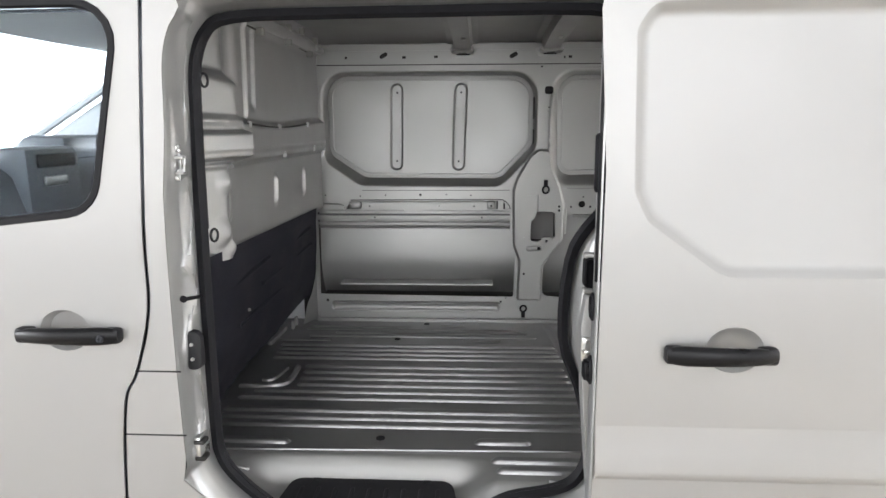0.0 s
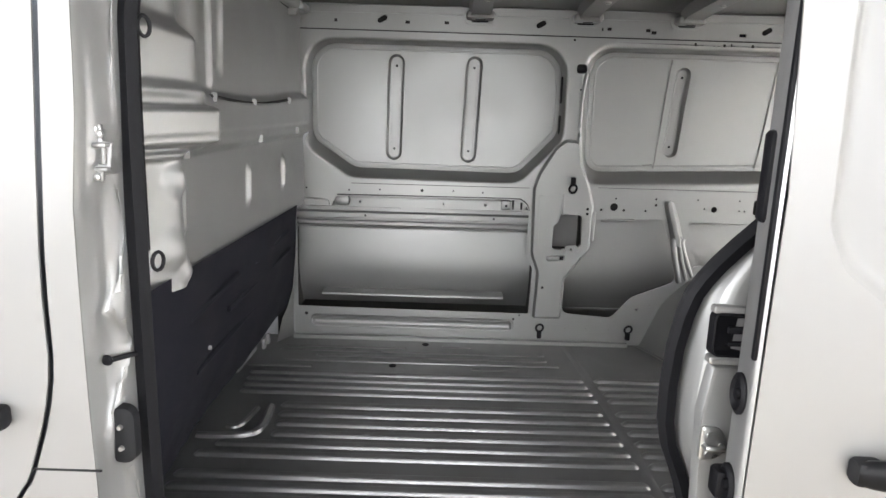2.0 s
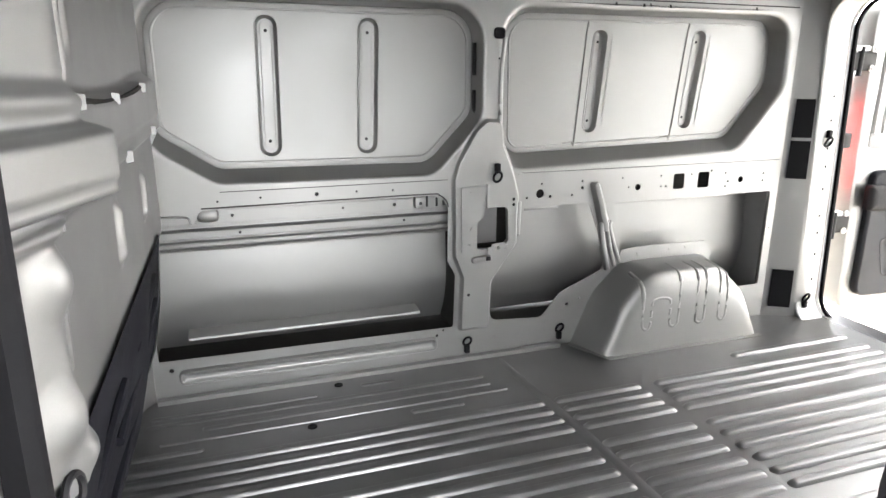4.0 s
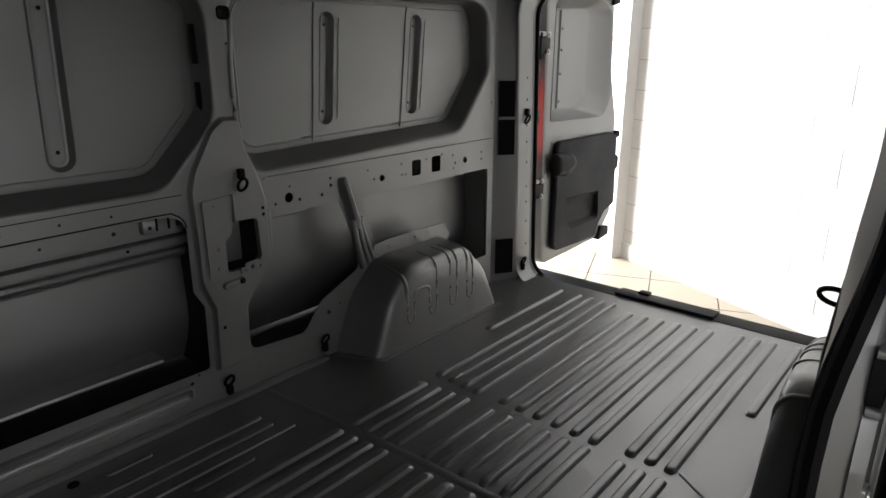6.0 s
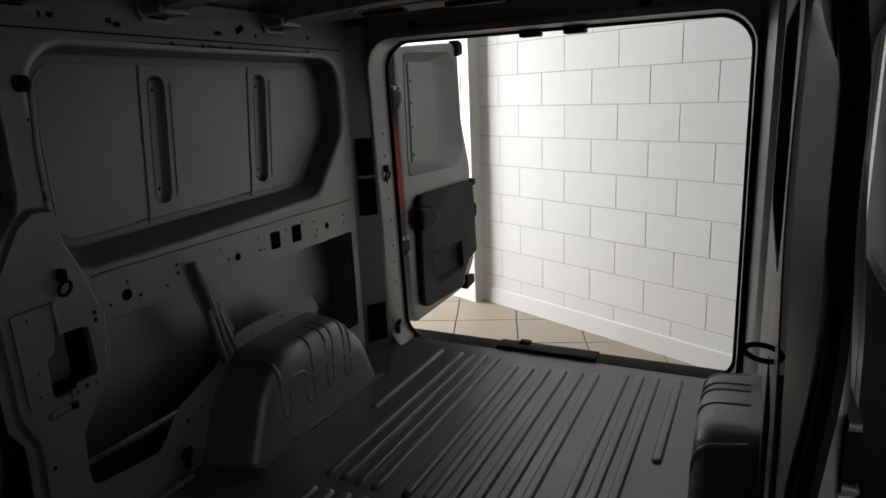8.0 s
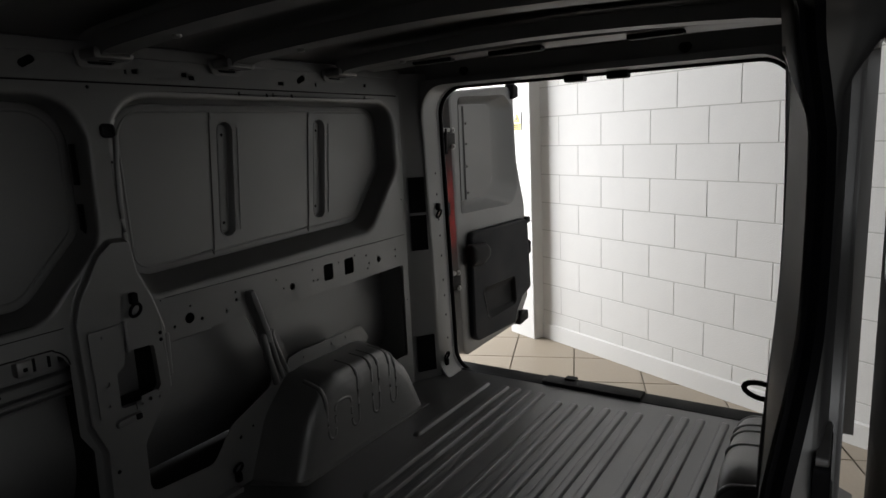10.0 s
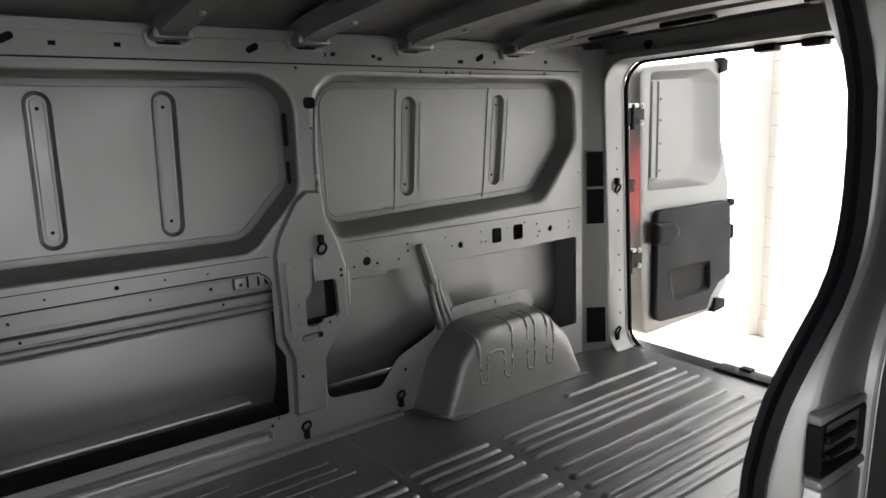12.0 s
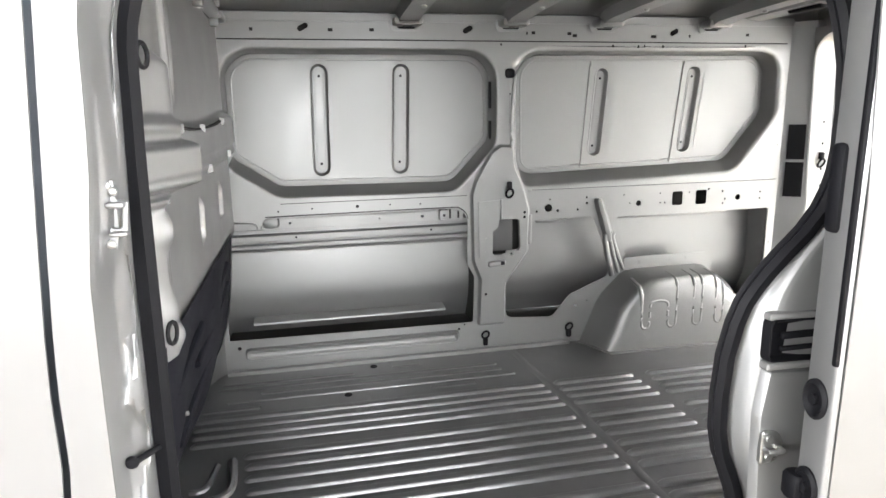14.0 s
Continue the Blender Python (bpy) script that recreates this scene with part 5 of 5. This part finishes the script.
# inner face of the near side behind the rear edge of the doorway
part("near_inner", sheet([[(0.93, 0.50), (2.14, 0.50), (2.14, 1.93), (0.99, 1.93), (1.01, 1.76), (1.07, 1.62), (1.09, 1.50), (1.08, 1.41), (1.02, 1.33), (0.93, 1.25), (0.87, 1.17), (0.85, 0.95), (0.88, 0.80)], rounded([(1.16, 1.30), (2.05, 1.30), (2.05, 1.80), (1.16, 1.80)], 0.09), rounded([(1.0, 0.70), (1.3, 0.75), (1.3, 1.12), (1.0, 1.12)], 0.04)], side(0.205), 0.003), SILVER, van)
part("tie_down", tube([(1.05 + 0.008 * math.cos(a), 0.222 + 0.029 * math.cos(a), 1.208 + 0.014 * math.sin(a)) for a in [2 * math.pi * k / 16 for k in range(16)]], 0.005, True, 6, up=(1, 0, 0)), PLASTIC, van, "black lashing ring")

SKY = 0.05
GAPX = [(-0.262, 1.90), (-0.27, 1.84), (-0.312, 1.32), (-0.320, 1.10), (-0.368, 0.93), (-0.405, 0.85), (-0.430, 0.58), (-0.432, 0.30)]
gp = smooth_path([(x, z, 0) for x, z in GAPX], 4)
edgeB = [grown(p, 0.0595 * slim(p.x, p.y)) for p in ap]
left_edge = sorted([e for e in edgeB if e[0] < -0.1 and 0.62 < e[1] < 1.84], key=lambda e: e[1])
bp = [(p.x + 0.005, p.y) for p in gp]
b_out = bp + [(-0.10, 0.30), (-0.10, 0.50)] + [(-0.235, 0.60)] + left_edge + [(-0.20, 1.90)]
b_skin = part("b_pillar", sheet([b_out], side(SKY + 0.004), 0.004), SILVER_OUT, van, "silver outer pillar panel")
for z, x0, x1 in ((0.938, -0.365, -0.25), (0.762, -0.413, -0.25)):
    part("panel_seam", block(x0 - 0.002, 0.0485, z - 0.002, x1, 0.0515, z + 0.002, 0.001), PLASTIC, b_skin)
# sill below and cant rail above the doorway
part("side_sill", loft([[(x, y, z) for x in (-0.43, 0.2, 2.3)] for y, z in ((0.19, 0.42), (0.10, 0.41), (0.055, 0.39), (0.045, 0.33), (0.06, 0.25), (0.15, 0.22))], closed=False, cap1=False), SILVER_OUT, van)
part("cant_rail", loft([[(x, y, z) for x in (-0.27, 0.3, 0.95, 2.40)] for y, z in ((0.10, 1.868), (0.066, 1.872), (0.060, 1.885), (0.075, 1.892), (0.078, 1.905), (0.055, 1.912), (0.055, 1.935), (0.09, 1.98), (0.16, 2.0))], closed=False, cap1=False), SILVER_OUT, van, "bright silver roof rail over the doorway")
quarter = sorted([grown(p, 0.164) for p in ap if p.x > 0.7 and 0.58 < p.y < 1.84], key=lambda e: e[1])
part("rear_quarter", sheet([[(2.25, 1.90), (2.30, 0.40), (0.92, 0.40)] + quarter + [(0.98, 1.90)]], side(0.106), 0.004), SILVER_OUT, van)
# fittings on the front pillar
br = part("pillar_bracket", sheet([rounded([(-0.247, 1.422), (-0.232, 1.422), (-0.230, 1.438), (-0.219, 1.438), (-0.214, 1.484), (-0.228, 1.486), (-0.229, 1.512), (-0.242, 1.512)], 0.003, 2),
                                     rounded([(-0.238, 1.449), (-0.225, 1.449), (-0.222, 1.477), (-0.234, 1.478)], 0.003, 2)], side(0.108), 0.010, 0.002), SILVER, van, "grey steel door guide bracket")
part("bracket_base", block(-0.245, 0.106, 1.430, -0.230, 0.165, 1.505, 0.003), SILVER, br)
for z, h in ((1.444, 0.004), (1.482, 0.005)):
    part("bracket_lip", block(-0.238, 0.084, z - h, -0.216, 0.10, z + h * 0.4, 0.002), SILVER, br)
for x, z in ((-0.237, 1.505), (-0.230, 1.497), (-0.239, 1.429)):
    part("bracket_bolt", lathe([(0.006, 0.0), (0.0058, 0.006), (0.003, 0.008), (0.001, 0.008)], lambda p, d=0, x=x, z=z: Vector((x + p[0], 0.099 - d, z + p[1])), 8), STEEL, br)
stop = part("door_stop", tube([(-0.248, 0.095, 1.118), (-0.225, 0.145, 1.112)], 0.005, n=8), RUBBER, van, "black door stop pin")
part("stop_head", lathe([(0.008, 0), (0.010, 0.004), (0.007, 0.009), (0.001, 0.010)], lambda p, d=0: Vector((-0.25 + p[0], 0.10 - d, 1.118 + p[1])), 12), RUBBER, stop)
guide = part("door_contact", pressing([(-0.264, 0.922), (-0.214, 0.922), (-0.214, 1.030), (-0.264, 1.030)], 0.022, [(0, 0), (0.002, 0.018), (0.008, 0.022)], side(0.118)), PLASTIC, van, "black door contact block")
for z in (0.955, 0.995):
    part("contact_stud", lathe([(0.005, 0.0), (0.004, 0.006), (0.001, 0.006)], lambda p, d=0, z=z: Vector((-0.238 + p[0], 0.096 - d, z + p[1])), 8), STEEL, guide)
lb = part("lower_bracket", block(-0.250, 0.088, 0.665, -0.234, 0.150, 0.735, 0.004), STEEL, van, "grey steel door guide bracket")
for z in (0.675, 0.722):
    part("bracket_lip", block(-0.250, 0.084, z - 0.006, -0.222, 0.118, z + 0.006, 0.003), NEAR_BLACK, lb)
# fittings on the rear edge of the doorway
lock = part("lock_recess", pressing([(0.774, 1.152), (0.905, 1.148), (0.905, 1.226), (0.774, 1.230)], 0.012, [(-0.002, -0.012), (0, 0.006), (0.003, 0.007), (0.008, -0.004), (0.012, -0.006)], side(0.118)), RUBBER, van, "black door lock recess")
for z0, z1, h in ((1.228, 1.240, 0.006), (1.138, 1.151, 0.010)):
    part("lock_lip", pressing([(0.772, z0), (0.905, z0 - 0.003), (0.905, z1 - 0.003), (0.772, z1)], 0.004, [(-0.001, -0.010), (0, h * 0.7), (0.003, h)], side(0.118)), SILVER_OUT, lock)
for z, h in ((1.170, 0.008), (1.192, 0.012)):
    part("lock_catch", block(0.800, 0.112, z, 0.880, 0.121, z + h, 0.002), RUBBER, lock)


def on_jamb_face(p, d=0.0):
    return Vector((p[0], 0.118 - d, p[1]))


# raised plate added where the jamb's own face is lit
cover = part("lower_jamb_face", pressing([(0.800, 0.60), (0.905, 0.60), (0.905, 1.128), (0.780, 1.136), (0.768, 1.05), (0.776, 0.88)], [0.01, 0.01, 0.008, 0.008, 0.04, 0.04], [(-0.003, -0.012), (0.0, 0.001), (0.003, 0.007), (0.009, 0.008)], on_jamb_face), SILVER, van, "silver raised face of the jamb below the lock")
bolt = part("striker", pressing([(0.772, 0.960), (0.806, 0.965), (0.818, 0.992), (0.806, 1.022), (0.772, 1.026)], [0.006, 0.016, 0.016, 0.016, 0.006], [(0, 0.004), (0, 0.012), (0.003, 0.014)], on_jamb_face), STEEL, van, "bright steel door striker")
part("striker_loop", tube([on_jamb_face(q, d) for q, d in (((0.778, 0.990), 0.012), ((0.779, 0.991), 0.026), ((0.797, 0.992), 0.030), ((0.807, 0.991), 0.026), ((0.808, 0.990), 0.012))], 0.005, n=8), STEEL, bolt)
for z in (0.974, 1.010):
    part("striker_screw", lathe([(0.007, 0.013), (0.0065, 0.017), (0.002, 0.0165)], lambda p, d=0, z=z: on_jamb_face((0.787 + p[0], z + p[1]), d), 10), STEEL, bolt)

# ---- sliding door, slid back ----
SD0, SD1, SDY = 0.785, 1.95, -0.03
S_OUT = [(SD0, 0.44), (SD1, 0.44), (SD1, 1.845), (SD0 - 0.02, 1.845), (SD0 + 0.005, 1.45)]
PRESS = [(0.875, 1.805), (0.842, 1.750), (0.853, 1.405), (0.885, 1.340), (1.060, 1.214), (1.88, 1.214), (1.88, 1.805)]
PR = [0.05, 0.05, 0.06, 0.06, 0.10, 0.06, 0.06]


def bowl_loop(x, z, w, h):
    return circle(x, z, w, 20, h)


sd = side(SDY)
bowl = bowl_loop(1.095, 1.045, 0.066, 0.055)
door = part("sliding_door", sheet([rounded(S_OUT, [0.03, 0.03, 0.05, 0.05, 0.2], 4), rounded(PRESS, PR, 6), bowl], sd, 0.003), SILVER_OUT, van, "open silver sliding door with a pressed window blank")
part("door_pressing", pressing(PRESS, PR, [(-0.001, 0.003), (0.004, 0.001), (0.014, -0.011), (0.024, -0.0165), (0.032, -0.0175)], sd, n=6), SILVER_OUT, door)
part("handle_bowl", loft([[sd((1.095 + 0.066 * k * math.cos(a), 1.045 + 0.055 * k * math.sin(a)), d) for a in [2 * math.pi * i / 20 for i in range(20)]] for k, d in ((1.0, 0.003), (0.96, -0.002), (0.82, -0.020), (0.5, -0.034), (0.2, -0.038))]), SILVER_OUT, door)


def pull_handle(x0, x1, z, y, parent, flip, label):
    """A black bar handle, thicker at one end."""
    pth = [(x0 + (x1 - x0) * t, y - 0.018 - 0.022 * math.sin(math.pi * t), z + 0.004 * math.sin(math.pi * t)) for t in [k / 12 for k in range(13)]]
    rings = []
    for k, p in enumerate(pth):
        t = k / 12
        e = min(1.0, 0.72 + 2.2 * min(t, 1 - t))
        h = (0.0185 + 0.006 * ((1 - t) if not flip else t)) * e
        w = 0.017 * e
        rings.append([(p[0], p[1] + w * math.cos(a) * (1.0 if math.cos(a) > 0 else 0.9), p[2] + h * math.copysign(abs(math.sin(a)) ** 0.7, math.sin(a))) for a in [2 * math.pi * i / 12 for i in range(12)]])
    hd = part("pull_handle", loft(rings, cap0=True), HANDLE, parent, label)
    for x in (x0 + 0.02, x1 - 0.02):
        part("handle_base", block(x - 0.022, y - 0.03, z - 0.02, x + 0.022, y + 0.002, z + 0.02, 0.008), PLASTIC, hd)
    return hd


pull_handle(0.937, 1.183, 1.038, SDY - 0.003, door, False, "black plastic door handle")
part("door_edge", loft([[(x, y, z) for z in (0.44, 0.9, 1.25, 1.60, 1.845)] for x, y in ((SD0 + 0.0, SDY - 0.002), (SD0 - 0.005, SDY + 0.003), (SD0 - 0.006, SDY + 0.010), (SD0 - 0.004, SDY + 0.056), (SD0 + 0.004, SDY + 0.066), (SD0 + 0.03, SDY + 0.068))], closed=False, cap1=False), SILVER, door)
part("inner_panel", sheet([[(SD0 + 0.03, 0.46), (SD1, 0.46), (SD1, 1.82), (SD0 + 0.03, 1.82)], rounded([(0.90, 1.28), (1.85, 1.28), (1.85, 1.76), (0.90, 1.76)], 0.08)], side(SDY + 0.062), 0.003), SILVER, door)
part("lower_moulding", loft([[(x, SDY - d, z) for z, d in ((0.86, 0.0025), (0.83, 0.005), (0.79, 0.010), (0.745, 0.017), (0.732, 0.0175), (0.724, 0.014), (0.722, 0.0025))] for x in (SD0 + 0.004, 1.2, SD1)], closed=False, cap1=False), SILVER_OUT, door)
part("edge_rubber", block(SD0 - 0.010, SDY + 0.002, 1.20, SD0 + 0.004, SDY + 0.012, 1.82, 0.003), RUBBER, door)
for z, r in ((1.134, 0.034), (0.978, 0.036)):
    part("door_buffer", lathe([(r, -0.002), (r, 0.004), (r * 0.8, 0.008), (r * 0.62, 0.003), (r * 0.3, 0.002), (r * 0.25, 0.008), (0.002, 0.009)], lambda p, d=0, z=z: Vector((SD0 - 0.005 - d, SDY + 0.036 + p[0] * 0.72, z + p[1])), 18), RUBBER, door, "black rubber buffer")
part("roller_slot", block(SD0 - 0.012, SDY + 0.030, 1.40, SD0 + 0.02, SDY + 0.058, 1.535, 0.008), RUBBER, door)
part("door_latch", block(SD0 - 0.022, SDY + 0.040, 0.945, SD0 + 0.01, SDY + 0.075, 0.995, 0.008), RUBBER, door, "black door latch")

# ---- front door and cab ----
FDX = -1.30
f_out = [(p.x - 0.005, p.y) for p in gp] + [(FDX, 0.30), (FDX, 1.90)]
FWIN = [(-0.327, 1.840), (-0.436, 1.352), (-1.20, 1.268), (-1.15, 1.840)]
FR = [0.085, 0.095, 0.03, 0.03]
fd = side(SKY + 0.004)
fdoor = part("front_door", sheet([f_out, rounded(FWIN, FR, 5), bowl_loop(-0.545, 1.045, 0.066, 0.055)], fd, 0.004), SILVER_OUT, van, "closed silver cab door with a black framed window")
part("window_seal", pressing(FWIN, FR, [(-0.010, 0.004), (-0.008, 0.008), (0.006, 0.008), (0.010, 0.002), (0.012, -0.02)], fd, cap=False), RUBBER, fdoor, "black rubber window surround")
pane = part("window_pane", sheet([rounded(inset(FWIN, 0.011), [max(r - 0.01, 0.01) for r in FR], 5)], side(SKY + 0.012), 0.004), CLEAR, fdoor, "clear side window glass")
pane.visible_shadow = False
part("handle_bowl", loft([[fd((-0.545 + 0.066 * k * math.cos(a), 1.045 + 0.055 * k * math.sin(a)), d) for a in [2 * math.pi * i / 20 for i in range(20)]] for k, d in ((1.0, 0.004), (0.96, -0.002), (0.82, -0.020), (0.5, -0.022), (0.2, -0.024))]), SILVER_OUT, fdoor)
hf = pull_handle(-0.66, -0.392, 1.038, SKY, fdoor, True, "black plastic door handle with a key lock")
part("key_lock", lathe([(0.010, 0), (0.010, 0.004), (0.004, 0.005), (0.001, 0.003)], lambda p, d=0: Vector((-0.428 + p[0], SKY - 0.042 - d, 1.038 + p[1])), 12), TRIM_GREY, hf)
part("inner_door_skin", sheet([f_out, rounded(inset(FWIN, 0.01), FR, 5)], side(SKY + 0.07), 0.003), CAB, fdoor)
cab = part("dashboard", loft([[(x, y, z) for x, z in ((-1.16, 0.85), (-1.14, 1.22), (-1.19, 1.38), (-1.28, 1.455), (-1.50, 1.475), (-1.95, 1.39))] for y in (0.13, 0.5, 0.97, 1.4, 1.8)], closed=False, cap1=False), CAB, van, "dark grey dashboard")
part("instrument_hood", block(-1.44, 1.15, 1.42, -1.22, 1.56, 1.525, 0.045), CAB, cab)
part("centre_stack", block(-1.28, 0.78, 1.02, -1.125, 1.10, 1.485, 0.03), CAB, cab)
part("radio", block(-1.128, 0.86, 1.34, -1.115, 0.99, 1.375, 0.004), STEEL, cab)
part("air_vent", block(-1.128, 0.83, 1.41, -1.115, 1.05, 1.46, 0.004), PLASTIC, cab)
part("air_vent", block(-1.175, 0.45, 1.32, -1.15, 0.62, 1.37, 0.004), PLASTIC, cab)
wheel = part("steering_wheel", tube([(-1.07 - 0.08 * math.sin(a), 1.38 + 0.19 * math.cos(a), 1.385 + 0.17 * math.sin(a)) for a in [2 * math.pi * k / 28 for k in range(28)]], 0.015, True, 8, up=(1, 0, 0)), PLASTIC, van, "black steering wheel")
part("wheel_hub", block(-1.14, 1.29, 1.335, -1.07, 1.47, 1.425, 0.02), PLASTIC, wheel)
part("wheel_spoke", block(-1.10, 1.20, 1.375, -1.08, 1.56, 1.40, 0.006), PLASTIC, wheel)
# far cab door with its window opening, and the screen pillars
part("far_cab_door", sheet([[(-2.1, 0.30), (-0.36, 0.30), (-0.36, 1.92), (-1.05, 1.92), (-2.1, 1.28)], rounded([(-1.36, 1.46), (-0.44, 1.46), (-0.42, 1.85), (-1.08, 1.85)], 0.05)], side(1.83), 0.05, 0.004), CAB_LIGHT, van, "grey lined far cab door with its window")
part("screen_pillar", tube(smooth_path([(-1.05, 1.70, 1.93), (-1.49, 1.76, 1.69), (-2.1, 1.80, 1.34)], 4), 0.022, n=8), CAB_LIGHT, van)
part("screen_pillar", tube(smooth_path([(-1.05, 0.20, 1.93), (-1.49, 0.15, 1.69), (-2.1, 0.10, 1.34)], 4), 0.035, n=8), CAB_LIGHT, van)
def brow(y):
    """How far forward the roof reaches over the screen."""
    return max(0.0, math.cos((y - 0.97) * 1.9))


part("cab_headliner", loft([[(-0.33, y, 1.925), (-0.33, y, 1.90), (-0.90, y, 1.895), (-1.08 - 0.2 * brow(y), y, 1.885 + 0.02 * brow(y)), (-1.09 - 0.2 * brow(y), y, 1.91 + 0.02 * brow(y))] for y in [0.14 + 0.1025 * k for k in range(17)]]), CAB_LIGHT, van)
part("nose", loft([[(x, y, z) for x, z in ((-2.1, 1.34), (-2.38, 1.08), (-2.5, 0.75), (-2.52, 0.35))] for y in (0.10, 0.97, 1.84)], closed=False, cap1=False), SILVER_OUT, van)
screen = part("windscreen", loft([[(-1.10 - 0.2 * brow(y), y, 1.92 + 0.02 * brow(y)), (-1.50 - 0.12 * brow(y), y, 1.70 + 0.03 * brow(y)), (-2.10, y, 1.36)] for y in (0.15, 0.3, 0.5, 0.73, 0.97, 1.21, 1.44, 1.64, 1.79)], closed=False, cap1=False), SCREEN, van, "clear windscreen glass")
screen.visible_shadow = False
part("under_body", block(-2.4, 0.15, 0.30, 2.38, 1.80, 0.335, 0.01), PLASTIC, van)


def road_wheel(x, y, s):
    pl = lambda p, d=0.0: Vector((x + p[0], y + s * d, 0.325 + p[1]))
    w = part("wheel", lathe([(0.20, 0.0), (0.30, -0.005), (0.325, 0.02), (0.325, 0.17), (0.30, 0.20), (0.20, 0.195)], pl, 32), RUBBER, van)
    part("rim", lathe([(0.205, 0.01), (0.20, 0.03), (0.10, 0.04), (0.04, 0.03), (0.002, 0.03)], pl, 24), STEEL, w)


for x in (-1.65, 1.58):
    road_wheel(x, 0.06, 1)
    road_wheel(x, 1.88, -1)

# ---- floor tiles and wall blocks ----
TS, TJ = 0.45, 0.004
tile_bm = block(-TS / 2 + TJ, -TS / 2 + TJ, -0.010, TS / 2 - TJ, TS / 2 - TJ, 0.0, 0.002)
tile_me = bpy.data.meshes.new("floor_tile")
tile_bm.to_mesh(tile_me)
tile_bm.free()
tile_me.materials.append(TILE)
ta = math.radians(21)
rest = []
for i in range(-40, 41):
    for j in range(-40, 41):
        u, v = (i + 0.5) * TS, (j + 0.5) * TS
        x, y = 3.9 + u * math.cos(ta) - v * math.sin(ta), 1.2 + u * math.sin(ta) + v * math.cos(ta)
        if not (-8 < x < 7 and -4 < y < 5.6) or ((Vector((x, y, 0)) - W0).dot(WN) < -0.25 and y > -1.3):
            continue
        if 2.3 < x < 6 and 0.0 < y < 4.2:
            ob = new("tile", tile_me)
            ob.location, ob.rotation_euler = (x, y, 0), (0, 0, ta)
            ob.parent = ground
        else:
            rest.append((x, y))
rb = bmesh.new()
for x, y in rest:
    h = TS / 2 - TJ
    c, s = math.cos(ta), math.sin(ta)
    vs = [rb.verts.new((x + a * c - b * s, y + a * s + b * c, -0.001)) for a, b in ((-h, -h), (h, -h), (h, h), (-h, h))]
    rb.faces.new(vs)
tagged(part("tile_field", rb, TILE, ground, smooth=False), "beige square floor tiles", kind="stuff")


def block_mesh(w):
    bm = bmesh.new()
    rings = []
    for d, h in ((0.0, -0.004), (0.0, 0.0020), (0.002, 0.0030)):
        rings.append([WD * a + Vector((0, 0, b)) + WN * h for a, b in inset([(0, 0), (w, 0), (w, BH - JOINT), (0, BH - JOINT)], d)])
    loft(rings, bm=bm)
    bmesh.ops.recalc_face_normals(bm, faces=bm.faces)
    me = bpy.data.meshes.new("wall_block")
    bm.to_mesh(me)
    bm.free()
    me.materials.append(BLOCK)
    return me


blk = block_mesh(BL - JOINT)
rest = bmesh.new()
rows = int(ROOM_H / BH)
for r in range(rows + 1):
    z = 0.016 + r * BH
    if z + BH > ROOM_H:
        continue
    for k in range(-13, 16):
        u = (0.205 if r % 2 else 0.403) + k * BL
        if u < U0 + 0.05 or u + BL > U1:
            continue
        if 0.0 < u + BL and u < 3.0 and z < 2.6:
            ob = new("wall_block", blk)
            ob.location = on_wall(u, z)
            ob.parent = wall_east
        else:
            vs = [rest.verts.new(on_wall(uu, zz, 0.003)) for uu, zz in ((u, z), (u + BL - JOINT, z), (u + BL - JOINT, z + BH - JOINT), (u, z + BH - JOINT))]
            rest.faces.new(vs)
tagged(part("block_field", rest, BLOCK, wall_east, smooth=False), "white painted concrete blocks", kind="stuff")
